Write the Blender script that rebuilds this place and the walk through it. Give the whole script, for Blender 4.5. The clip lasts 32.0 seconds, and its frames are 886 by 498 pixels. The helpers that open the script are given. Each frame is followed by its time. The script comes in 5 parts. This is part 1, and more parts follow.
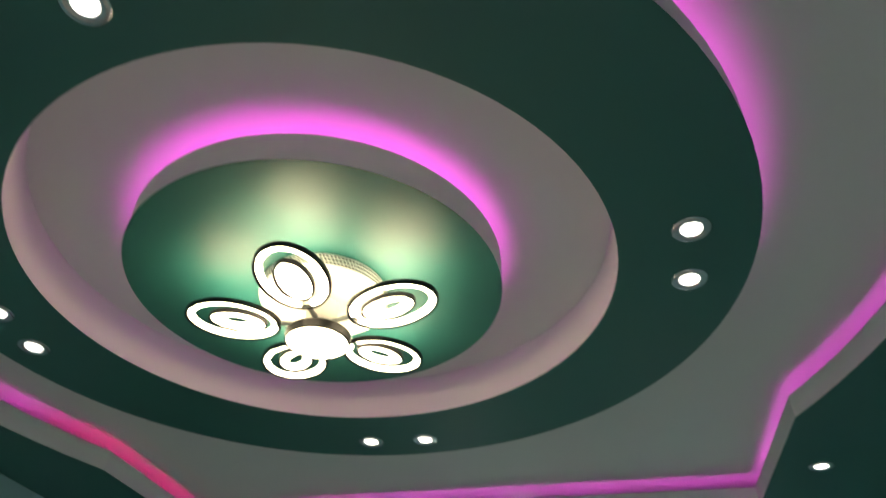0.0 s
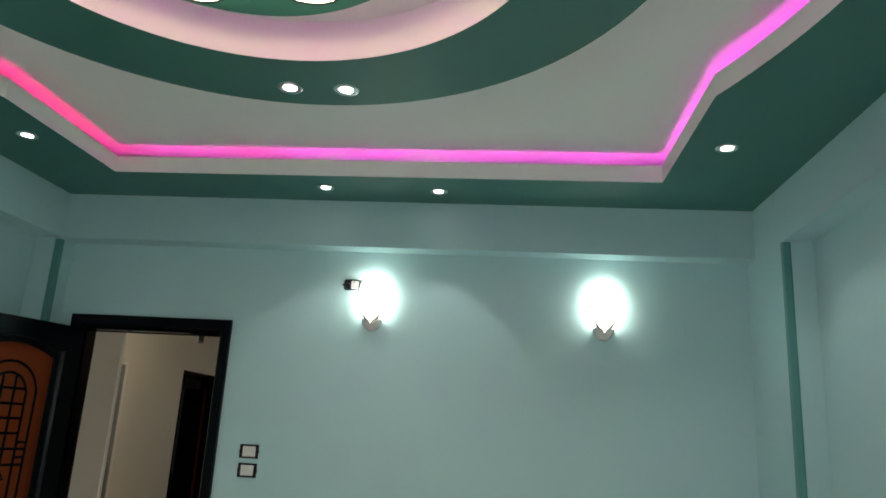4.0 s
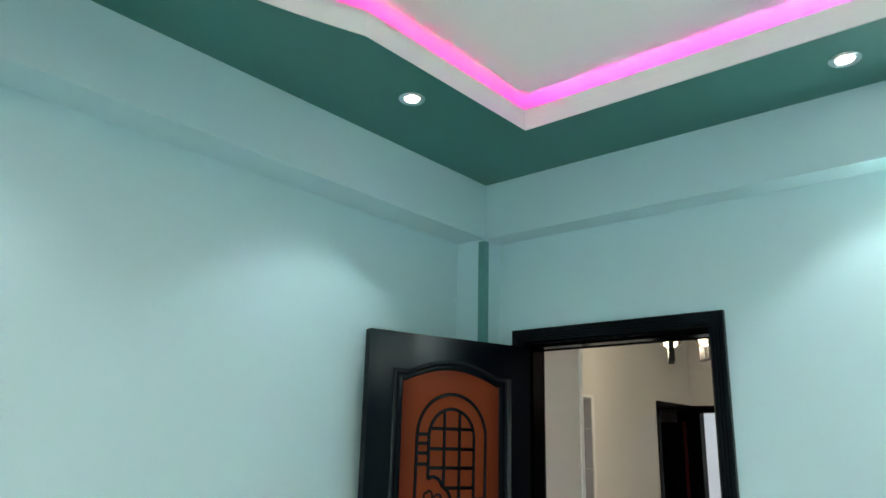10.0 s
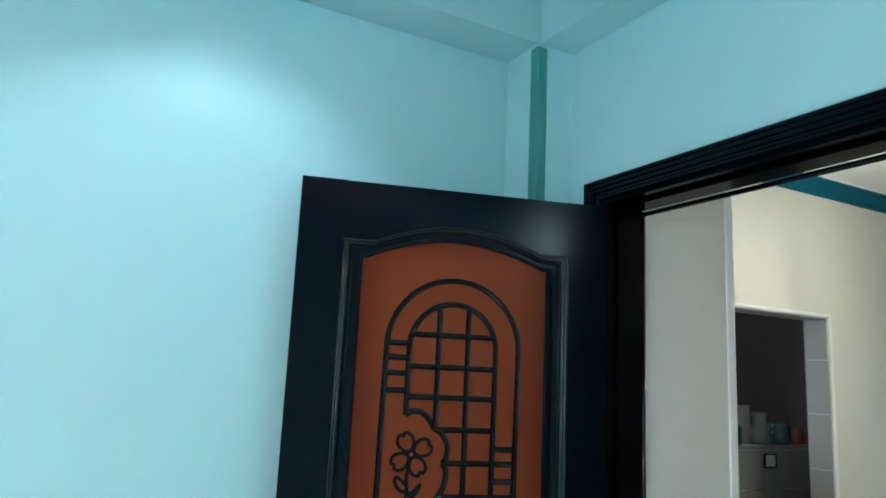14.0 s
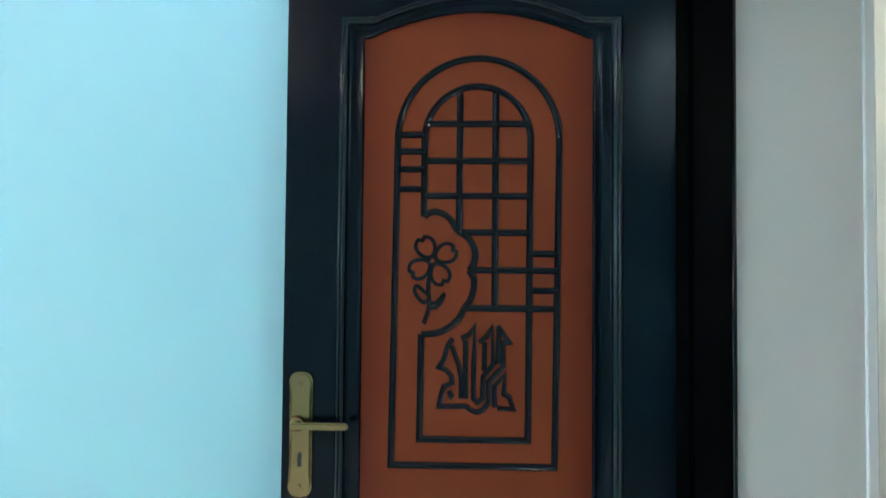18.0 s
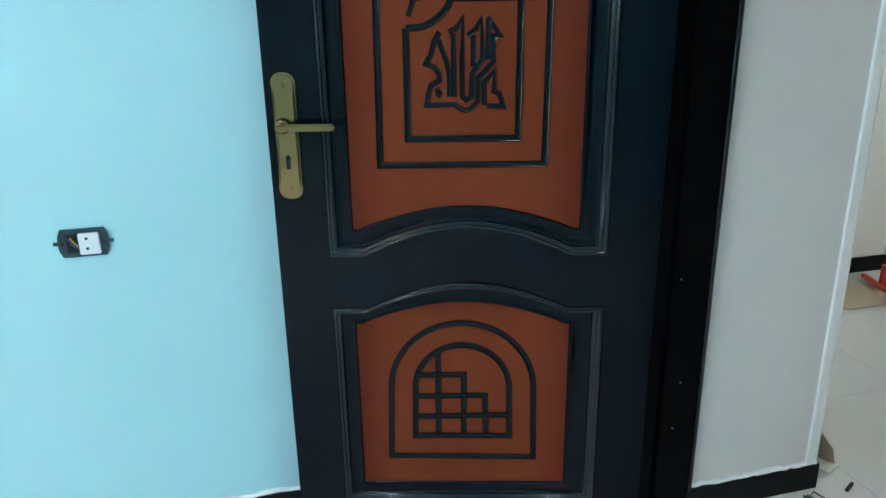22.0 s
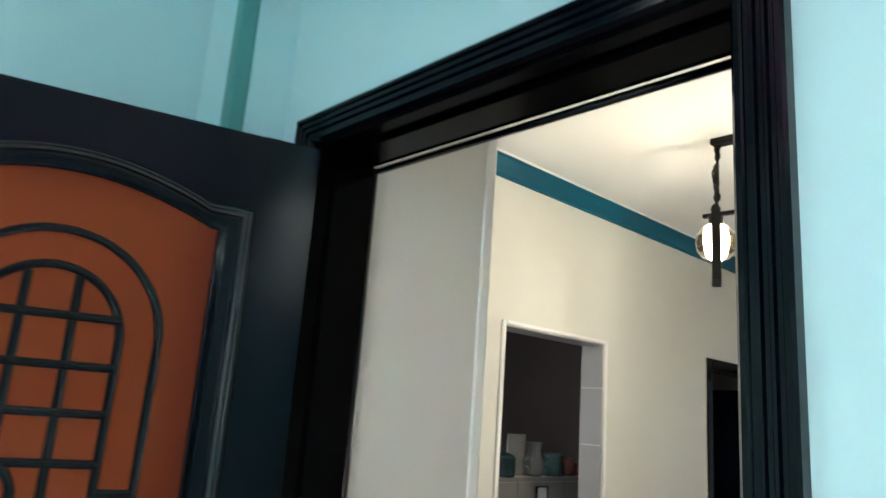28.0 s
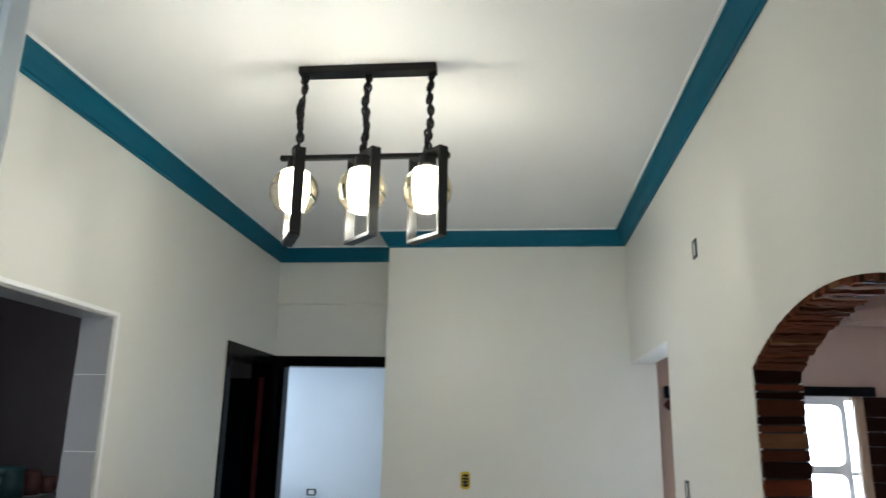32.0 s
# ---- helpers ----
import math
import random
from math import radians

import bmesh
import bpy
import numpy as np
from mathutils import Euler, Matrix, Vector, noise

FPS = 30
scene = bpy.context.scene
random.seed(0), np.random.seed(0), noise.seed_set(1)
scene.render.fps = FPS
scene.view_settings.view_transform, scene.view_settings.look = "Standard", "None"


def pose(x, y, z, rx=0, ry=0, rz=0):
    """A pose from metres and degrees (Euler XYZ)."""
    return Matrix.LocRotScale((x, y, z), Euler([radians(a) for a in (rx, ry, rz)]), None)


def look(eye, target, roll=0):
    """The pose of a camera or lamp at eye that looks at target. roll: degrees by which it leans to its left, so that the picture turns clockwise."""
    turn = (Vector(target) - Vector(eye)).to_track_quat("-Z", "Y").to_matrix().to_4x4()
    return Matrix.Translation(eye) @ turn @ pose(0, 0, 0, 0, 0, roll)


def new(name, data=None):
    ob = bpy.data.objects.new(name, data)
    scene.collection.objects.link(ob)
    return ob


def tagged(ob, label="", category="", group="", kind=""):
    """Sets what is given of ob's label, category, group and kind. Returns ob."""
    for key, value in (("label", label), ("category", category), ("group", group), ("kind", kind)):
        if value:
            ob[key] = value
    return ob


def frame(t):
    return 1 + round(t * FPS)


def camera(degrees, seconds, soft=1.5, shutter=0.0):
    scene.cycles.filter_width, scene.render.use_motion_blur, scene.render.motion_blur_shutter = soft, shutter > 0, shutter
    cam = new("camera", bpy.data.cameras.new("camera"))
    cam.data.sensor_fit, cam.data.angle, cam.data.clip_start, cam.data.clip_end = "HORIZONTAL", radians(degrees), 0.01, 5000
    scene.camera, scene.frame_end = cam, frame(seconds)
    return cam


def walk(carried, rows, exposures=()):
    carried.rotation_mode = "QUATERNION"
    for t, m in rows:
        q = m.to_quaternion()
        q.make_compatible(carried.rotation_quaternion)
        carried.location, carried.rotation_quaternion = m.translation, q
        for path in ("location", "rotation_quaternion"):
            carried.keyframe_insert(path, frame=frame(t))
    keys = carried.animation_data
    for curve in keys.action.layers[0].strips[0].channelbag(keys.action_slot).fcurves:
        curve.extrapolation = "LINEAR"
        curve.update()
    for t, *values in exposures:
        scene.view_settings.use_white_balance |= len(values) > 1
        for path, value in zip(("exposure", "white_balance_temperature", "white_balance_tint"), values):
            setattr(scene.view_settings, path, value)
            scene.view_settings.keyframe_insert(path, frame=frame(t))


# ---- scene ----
cam = camera(63.55, 32.0, soft=1.5, shutter=0.5)
PATH = [
    (0, (2.989, -4.466, 1.651), (2.656, -2.940, 2.901), 1.54),
    (0.5, (3.001, -4.448, 1.636), (2.739, -2.828, 2.778), 2.75),
    (1, (2.994, -4.422, 1.612), (2.751, -2.748, 2.680), 2.63),
    (1.5, (2.980, -4.401, 1.615), (2.746, -2.669, 2.587), 3.09),
    (2, (2.971, -4.380, 1.596), (2.774, -2.600, 2.486), 3.34),
    (2.5, (2.969, -4.371, 1.577), (2.813, -2.540, 2.366), 3.42),
    (3, (2.979, -4.361, 1.559), (2.833, -2.488, 2.246), 3.41),
    (3.5, (3.020, -4.340, 1.569), (2.854, -2.433, 2.149), 3.34),
    (5.5, (2.958, -4.254, 1.581), (2.529, -2.338, 1.960), 2.18),
    (6, (2.936, -4.295, 1.582), (2.295, -2.448, 2.004), 2.52),
    (6.5, (2.906, -4.333, 1.579), (2.117, -2.545, 2.006), 2.52),
    (7, (2.864, -4.262, 1.577), (1.914, -2.550, 1.987), 1.86),
    (7.5, (2.788, -4.059, 1.586), (1.724, -2.427, 2.042), 2.40),
    (8, (2.711, -3.880, 1.584), (1.586, -2.282, 2.011), 2.55),
    (8.5, (2.570, -3.674, 1.574), (1.441, -2.111, 2.107), 1.98),
    (9, (2.449, -3.504, 1.602), (1.351, -1.921, 2.139), 0.05),
    (9.5, (2.379, -3.206, 1.603), (1.195, -1.713, 2.211), 1.77),
    (10, (2.316, -2.955, 1.602), (1.059, -1.494, 2.136), 1.4),
    (10.5, (2.208, -2.692, 1.59), (0.937, -1.258, 2.161), 2.1),
    (11, (2.121, -2.478, 1.599), (0.796, -1.088, 2.158), 1.0),
    (11.5, (2.099, -2.223, 1.61), (0.663, -0.971, 2.218), 3.1),
    (12, (2.053, -2.039, 1.582), (0.56, -0.8, 2.07), 1.1),
    (12.5, (1.859, -1.814, 1.562), (0.392, -0.554, 2.072), 1.0),
    (13, (1.782, -1.7, 1.565), (0.264, -0.479, 2.021), 0.6),
    (13.5, (1.841, -1.588, 1.568), (0.247, -0.459, 1.996), 1.8),
    (14, (1.931, -1.405, 1.571), (0.198, -0.469, 1.922), 2.7),
    (14.5, (1.861, -1.234, 1.547), (0.101, -0.367, 1.933), 1.3),
    (16.5, (1.787, -0.828, 1.488), (-0.16, -0.44, 1.732), 1.2),
    (17, (1.788, -0.822, 1.458), (-0.169, -0.452, 1.634), 0.6),
    (17.5, (1.79, -0.898, 1.366), (-0.155, -0.459, 1.533), 0.1),
    (18, (1.784, -0.909, 1.341), (-0.155, -0.424, 1.407), 0.5),
    (18.5, (1.786, -0.912, 1.354), (-0.156, -0.437, 1.295), 0.2),
    (19, (1.775, -0.915, 1.36), (-0.152, -0.413, 1.178), -0.2),
    (19.5, (1.783, -0.917, 1.305), (-0.132, -0.403, 1.041), -1.0),
    (20, (1.769, -0.896, 1.277), (-0.136, -0.404, 0.919), -0.8),
    (20.5, (1.756, -0.896, 1.268), (-0.133, -0.419, 0.816), -0.5),
    (21, (1.756, -0.897, 1.248), (-0.118, -0.415, 0.744), -0.8),
    (21.5, (1.757, -0.897, 1.222), (-0.103, -0.426, 0.655), -1.0),
    (22, (1.751, -0.884, 1.229), (-0.09, -0.414, 0.605), -0.9),
    (22.5, (1.759, -0.901, 1.197), (-0.079, -0.413, 0.577), -0.4),
    (23, (1.754, -0.884, 1.232), (-0.117, -0.419, 0.701), -0.1),
    (23.5, (1.759, -0.91, 1.259), (-0.135, -0.415, 0.847), -0.0),
    (24, (1.766, -0.905, 1.276), (-0.151, -0.408, 0.999), 0.4),
    (24.5, (1.776, -0.901, 1.296), (-0.165, -0.428, 1.203), 0.6),
    (26.5, (1.773, -0.912, 1.539), (-0.077, -0.265, 1.937), 3.6),
    (27, (1.741, -0.958, 1.568), (0.069, 0.058, 1.986), 4.6),
    (27.5, (1.705, -0.924, 1.552), (0.172, 0.295, 1.959), 4.1),
    (28, (1.591, -0.794, 1.558), (0.168, 0.537, 2.009), 4.2),
    (28.5, (1.464, -0.657, 1.54), (0.111, 0.756, 1.955), 4.7),
    (29, (1.296, -0.546, 1.531), (0.032, 0.948, 1.944), 4.5),
    (29.5, (1.123, -0.427, 1.545), (0.066, 1.215, 1.977), 1.5),
    (30, (1.009, -0.263, 1.536), (0.042, 1.442, 1.933), 1.5),
    (30.5, (0.982, -0.183, 1.539), (0.186, 1.596, 1.987), 2.7),
    (31, (0.938, -0.141, 1.55), (0.434, 1.738, 2.012), 1.6),
    (31.5, (0.882, -0.106, 1.556), (0.535, 1.805, 2.033), 1.2),
    (32, (0.871, -0.103, 1.555), (0.671, 1.824, 2.054), 1.1),
]
walk(cam, [(t, look(eye, target, roll)) for t, eye, target, roll in PATH],
     exposures=[(0, -1.60, 7250, 9), (2, -1.56, 7300, 9), (3.5, -0.61, 7600, 11), (6, -0.38, 7650, 29), (7, -0.01, 7550, 23), (8, 0.02, 7750, 25), (9, 0.04, 7750, 25),
                (10, 0.61, 6900, 13), (11, 0.97, 6450, 6), (12, 1.03, 5880, 2), (14, 1.06, 5680, 3), (16.5, 1.10, 5400, 2), (24.5, 1.22, 5350, 4), (27, 1.24, 5850, 7), (28, 1.27, 6300, 10), (29, 1.0, 5900, 10), (30, 0.87, 5800, 9), (32, 0.91, 5600, 9)])

# ---- light ----
world = bpy.data.worlds.new("sky")
scene.world = world
world.use_nodes = True
wn = world.node_tree.nodes
sky = wn.new("ShaderNodeTexSky")
sky.sky_type, sky.sun_disc = "NISHITA", False
sky.sun_elevation, sky.sun_rotation = radians(48), radians(200)
wn["Background"].inputs["Strength"].default_value = 0.1
world.node_tree.links.new(sky.outputs[0], wn["Background"].inputs["Color"])
sun = new("sun", bpy.data.lights.new("sun", "SUN"))
sun.data.energy, sun.data.angle, sun.data.color = 2.0, radians(0.5), (1.0, 0.95, 0.87)
sun.matrix_world = look((0, 0, 0), (0.2, 0.64, -0.74))

SPOT_W, CHAND_S, WALLLAMP_S, LED_S, BULB_S = 16.5, 59.0, 40.0, 15.8, 8.0
DAY = (0.78, 0.92, 1.0)
SY_OUT = -5.56           # just outside the added, unseen south window


def window_light(name, w, h, watts, m, color=DAY):
    lamp = new(name, bpy.data.lights.new(name, "AREA"))
    lamp.data.shape, lamp.data.size, lamp.data.size_y, lamp.data.energy, lamp.data.color = "RECTANGLE", w, h, watts, color
    lamp.data.spread = radians(100)
    lamp.matrix_world = m
    return lamp


# fill daylight for the bedroom, from a south window that is never in view
window_light("bedroom_fill_daylight", 1.7, 1.3, 8.5, look((2.6, SY_OUT, 1.6), (2.6, 0, 1.4)))
window_light("salon_window_sky", 1.1, 1.3, 80, look((2.81, 5.50, 1.28), (2.81, 0, 1.2)), (0.84, 0.93, 1.0))
# kitchen fill light, set in a window opening out of view
window_light("kitchen_fill_daylight", 0.9, 1.0, 5.2, look((-3.38, 1.6, 1.6), (0, 3.0, 1.5)), (0.95, 0.96, 1.0))
window_light("back_room_window_sky", 0.6, 1.25, 4.2, look((-1.63, 6.27, 1.65), (2, 6.27, 1.5)), (0.9, 0.95, 1.0))

# ---- plan ----
FLOOR, SLAB, HALL_Z = -0.09, 3.098, 3.07
DROP = 2.93             # underside of the lowered plaster ceiling
LEDGE = 3.026           # top of the light cove
BX, BY, BZ = 0.179, -0.137, 2.638   # beam faces and underside
EX = 4.435              # face of the east beam and column
EXR = 4.585              # recessed east wall
SY = -5.45              # south wall
CX, CY = 2.228, -2.766   # middle of the round ceiling
XH, XR, YF, YP = -1.129, 1.702, 5.743, 5.230   # hall: west wall, east wall, far wall, projecting wall
XG, YG = 0.312, 0.572   # passage wall and its corner


# ---- materials ----
def material(name, color, rough=0.6, metal=0.0, vary=0.06, scale=3.0, bump=0.05, grain=160.0, coat=0.0, spec=0.5, stretch=None):
    m = bpy.data.materials.new(name)
    m.use_nodes = True
    n, l = m.node_tree.nodes, m.node_tree.links
    b = n["Principled BSDF"]
    co = n.new("ShaderNodeTexCoord")
    big, fine = n.new("ShaderNodeTexNoise"), n.new("ShaderNodeTexNoise")
    big.inputs["Scale"].default_value, fine.inputs["Scale"].default_value = scale, grain
    big.inputs["Detail"].default_value = 5
    where = co.outputs["Object"]
    if stretch:
        mp = n.new("ShaderNodeMapping")
        mp.inputs["Scale"].default_value = stretch
        l.new(where, mp.inputs["Vector"])
        where = mp.outputs["Vector"]
    for t in (big, fine):
        l.new(where, t.inputs["Vector"])
    mix = n.new("ShaderNodeMix")
    mix.data_type = "RGBA"
    mix.inputs["A"].default_value = (*[c * (1 - vary) for c in color], 1)
    mix.inputs["B"].default_value = (*[min(1, c * (1 + vary)) for c in color], 1)
    l.new(big.outputs["Fac"], mix.inputs["Factor"])
    l.new(mix.outputs["Result"], b.inputs["Base Color"])
    rr = n.new("ShaderNodeMapRange")
    rr.inputs["To Min"].default_value, rr.inputs["To Max"].default_value = max(0, rough - (0.08 if rough > 0.35 else 0.02)), min(1, rough + (0.08 if rough > 0.35 else 0.02))
    l.new(big.outputs["Fac"], rr.inputs["Value"])
    l.new(rr.outputs["Result"], b.inputs["Roughness"])
    b.inputs["Metallic"].default_value = metal
    b.inputs["Coat Weight"].default_value = coat
    b.inputs["Coat Roughness"].default_value = 0.12
    b.inputs["Specular IOR Level"].default_value = spec
    if bump:
        bp = n.new("ShaderNodeBump")
        bp.inputs["Strength"].default_value, bp.inputs["Distance"].default_value = bump, 0.002
        l.new(fine.outputs["Fac"], bp.inputs["Height"])
        l.new(bp.outputs["Normal"], b.inputs["Normal"])
    return m


def glow(name, color, strength):
    m = bpy.data.materials.new(name)
    m.use_nodes = True
    b = m.node_tree.nodes["Principled BSDF"]
    b.inputs["Base Color"].default_value = (0.8, 0.8, 0.8, 1)
    b.inputs["Emission Color"].default_value = (*color, 1)
    b.inputs["Emission Strength"].default_value = strength
    return m


def glass(name, color, rough=0.02):
    m = bpy.data.materials.new(name)
    m.use_nodes = True
    b = m.node_tree.nodes["Principled BSDF"]
    b.inputs["Base Color"].default_value = (*color, 1)
    b.inputs["Transmission Weight"].default_value = 1.0
    b.inputs["Roughness"].default_value, b.inputs["IOR"].default_value = rough, 1.45
    return m


AQUA = material("aqua_wall_paint", (0.420, 0.652, 0.698), 0.55, vary=0.035, scale=1.6, bump=0.10, grain=220)
GREEN = material("dark_green_ceiling_paint", (0.014, 0.146, 0.130), 0.50, vary=0.06, scale=1.4, bump=0.03, spec=1.0)
GUARD = material("green_corner_guard_paint", (0.07, 0.26, 0.255), 0.4, vary=0.05)
WHITE = material("white_ceiling_paint", (0.87, 0.865, 0.86), 0.6, vary=0.02, scale=2.0, bump=0.05)
CREAM = material("cream_wall_paint", (0.72, 0.71, 0.66), 0.37, vary=0.035, scale=1.8, bump=0.06)
PALE = material("pale_grey_wall_paint", (0.725, 0.692, 0.660), 0.45, vary=0.03, scale=1.8, bump=0.06)
TEAL = material("teal_cornice_paint", (0.001, 0.095, 0.163), 0.5, vary=0.05, scale=4, bump=0.04, spec=0.25)
LACQ = material("black_brown_lacquer", (0.0004, 0.0017, 0.0042), 0.19, vary=0.1, scale=2, bump=0.003, grain=45, spec=0.15)
CARVE = material("glossy_black_carving_lacquer", (0.0010, 0.0014, 0.0028), 0.10, vary=0.1, scale=6, bump=0.003, grain=45, spec=0.21)
FRAMELACQ = material("black_brown_satin_varnish", (0.0010, 0.0011, 0.0018), 0.17, vary=0.15, scale=3, bump=0.01, grain=60, spec=0.055)
CASING = material("black_fluted_casing_lacquer", (0.0008, 0.0016, 0.0034), 0.15, vary=0.1, scale=6, bump=0.003, grain=45, spec=0.20)
MOULD = material("polished_black_moulding_lacquer", (0.0012, 0.0022, 0.0038), 0.14, vary=0.1, scale=6, bump=0.002, grain=45, spec=0.5)
BROWN = material("reddish_brown_lacquer", (0.156, 0.0330, 0.0115), 0.30, vary=0.14, scale=1.3, bump=0.01, grain=90, spec=0.06)


def sprayed_rim(m, mid, half, fields, color):
    """A darker sprayed shade towards the sides and ends of the door panels; fields: middle and half height of each panel."""
    n, l = m.node_tree.nodes, m.node_tree.links
    b = n["Principled BSDF"]
    old = b.inputs["Base Color"].links[0].from_socket
    co, sep = n.new("ShaderNodeTexCoord"), n.new("ShaderNodeSeparateXYZ")
    l.new(co.outputs["Object"], sep.inputs[0])

    def calc(op, a, b=None):
        node = n.new("ShaderNodeMath")
        node.operation = op
        for k, v in enumerate((a, b)):
            if isinstance(v, float):
                node.inputs[k].default_value = v
            elif v is not None:
                l.new(v, node.inputs[k])
        return node.outputs[0]

    reach = lambda axis, c, h: calc("DIVIDE", calc("ABSOLUTE", calc("SUBTRACT", sep.outputs[axis], c)), h)
    ends = calc("MINIMUM", *[reach("Z", c, h) for c, h in fields])
    side = reach("X", mid, half)
    rim = calc("MAXIMUM", side, calc("POWER", ends, 3.0))
    mr, mx = n.new("ShaderNodeMapRange"), n.new("ShaderNodeMix")
    mr.interpolation_type, mx.data_type = "SMOOTHSTEP", "RGBA"
    mr.inputs["From Min"].default_value, mr.inputs["From Max"].default_value, mr.inputs["To Max"].default_value = 0.60, 1.08, 0.70
    mx.inputs["B"].default_value = (*color, 1)
    l.new(rim, mr.inputs["Value"])
    l.new(mr.outputs["Result"], mx.inputs["Factor"])
    l.new(old, mx.inputs["A"])
    l.new(mx.outputs["Result"], b.inputs["Base Color"])


sprayed_rim(BROWN, 0.432, 0.255, ((1.37, 0.60), (0.36, 0.27)), (0.064, 0.009, 0.0055))
BRASS = material("aged_brass", (0.245, 0.160, 0.068), 0.23, metal=1.0, vary=0.12, scale=30, bump=0.03)
BLACK = material("black_painted_metal", (0.008, 0.008, 0.009), 0.42, vary=0.2, scale=20, bump=0.03, spec=0.3)
BLACKTILE = material("black_marble_skirting", (0.007, 0.007, 0.008), 0.3, vary=0.3, scale=12, bump=0.0, spec=0.12)
TILE = material("light_grey_floor_tile", (0.61, 0.61, 0.60), 0.16, vary=0.06, scale=2.2, bump=0.01, grain=30)
GROUT = material("dark_grout", (0.10, 0.10, 0.10), 0.8, vary=0.2, scale=20)
GREYTILE = material("grey_wall_tile", (0.27, 0.265, 0.26), 0.3, vary=0.06, scale=2, bump=0.02)
PALEGROUT = material("pale_grout", (0.62, 0.62, 0.60), 0.8, vary=0.1, scale=20)
PLASTIC = material("white_plastic", (0.74, 0.75, 0.76), 0.35, vary=0.03, bump=0.0)
DARKPLASTIC = material("dark_grey_plastic", (0.013, 0.030, 0.037), 0.4, vary=0.1, bump=0.02)
CHROME = material("satin_chrome", (0.72, 0.73, 0.74), 0.22, metal=1.0, vary=0.05, bump=0.0)
YELLOW = material("yellow_plastic", (0.55, 0.40, 0.02), 0.45, vary=0.08)
CARD = material("brown_cardboard", (0.44, 0.36, 0.26), 0.8, vary=0.12, scale=8, bump=0.1)
RED = material("red_plastic", (0.50, 0.035, 0.02), 0.4, vary=0.1)
SILL = material("white_window_frame", (0.70, 0.71, 0.72), 0.35, vary=0.03, bump=0.0)
TAUPE = material("taupe_wall_paint", (0.40, 0.29, 0.24), 0.6, vary=0.04)
# dimness of the kitchen and the unlit room, put into the wall colour
DARKROOM = material("room_dimness_in_paint", (0.17, 0.14, 0.135), 0.7, vary=0.06)
AMBER = glass("amber_glass", (1.0, 0.84, 0.52))
CLEAR = glass("clear_glass", (0.97, 0.99, 0.99))
L_SPOT = glow("downlight_led", (1.0, 0.98, 0.95), 18.0)
L_PINK = glow("pink_led", (1.0, 0.05, 0.62), LED_S)
_n, _l = L_PINK.node_tree.nodes, L_PINK.node_tree.links
_co, _no, _mx = _n.new("ShaderNodeTexCoord"), _n.new("ShaderNodeTexNoise"), _n.new("ShaderNodeMix")
_no.inputs["Scale"].default_value = 0.9
_mx.data_type, _mx.clamp_factor = "RGBA", True
_mx.inputs["A"].default_value, _mx.inputs["B"].default_value = (1.0, 0.025, 0.30, 1), (1.0, 0.11, 0.95, 1)
_mr = _n.new("ShaderNodeMapRange")
_mr.inputs["From Min"].default_value, _mr.inputs["From Max"].default_value = 0.26, 0.42
_l.new(_co.outputs["Object"], _no.inputs["Vector"])
_sx, _ma = _n.new("ShaderNodeSeparateXYZ"), _n.new("ShaderNodeMath")
_ma.operation = "MULTIPLY_ADD"
_ma.inputs[1].default_value = 0.13
_l.new(_co.outputs["Object"], _sx.inputs[0])
_l.new(_sx.outputs["X"], _ma.inputs[0])
_l.new(_no.outputs["Fac"], _ma.inputs[2])
_l.new(_ma.outputs[0], _mr.inputs["Value"])
_l.new(_mr.outputs["Result"], _mx.inputs["Factor"])
_l.new(_mx.outputs["Result"], _n["Principled BSDF"].inputs["Emission Color"])
L_CHAND = glow("chandelier_led", (1.0, 0.83, 0.56), CHAND_S)
L_WALL = glow("wall_lamp_led", (0.94, 1.0, 0.93), WALLLAMP_S)
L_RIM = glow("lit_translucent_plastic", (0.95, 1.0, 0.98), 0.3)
L_SHADE = glow("lamp_diffuser", (0.98, 1.0, 0.95), 4.5)
RIM = material("smoky_acrylic_rim", (0.16, 0.15, 0.15), 0.3, vary=0.05, bump=0.0)
L_BULB = glow("warm_white_bulb", (1.0, 0.91, 0.72), BULB_S)
STONES = [material("clad_stone_" + w, c, 0.85, vary=0.5, scale=60, bump=0.7, grain=60, spec=0.05, stretch=(0.12, 1, 1)) for w, c in (
    ("black", (0.016, 0.006, 0.004)), ("umber", (0.060, 0.019, 0.009)), ("rust", (0.105, 0.030, 0.013)),
    ("tan", (0.16, 0.075, 0.034)), ("cocoa", (0.085, 0.030, 0.014)))]


# ---- mesh helpers ----
def part(name, bm, mat, parent=None, label="", smooth=False):
    bmesh.ops.recalc_face_normals(bm, faces=bm.faces)
    me = bpy.data.meshes.new(name)
    bm.to_mesh(me)
    bm.free()
    for m in (mat if isinstance(mat, (list, tuple)) else [mat]):
        me.materials.append(m)
    if smooth:
        for p in me.polygons:
            p.use_smooth = True
    ob = new(name, me)
    if parent:
        ob.parent = parent
    if label:
        ob["label"] = label
    return ob


def thing(name, x, y, z, label, category, group="", kind="", m=None):
    ob = new(name)
    ob.empty_display_size = 0.1
    ob.matrix_world = m if m else pose(x, y, z)
    return tagged(ob, label, category, group, kind)


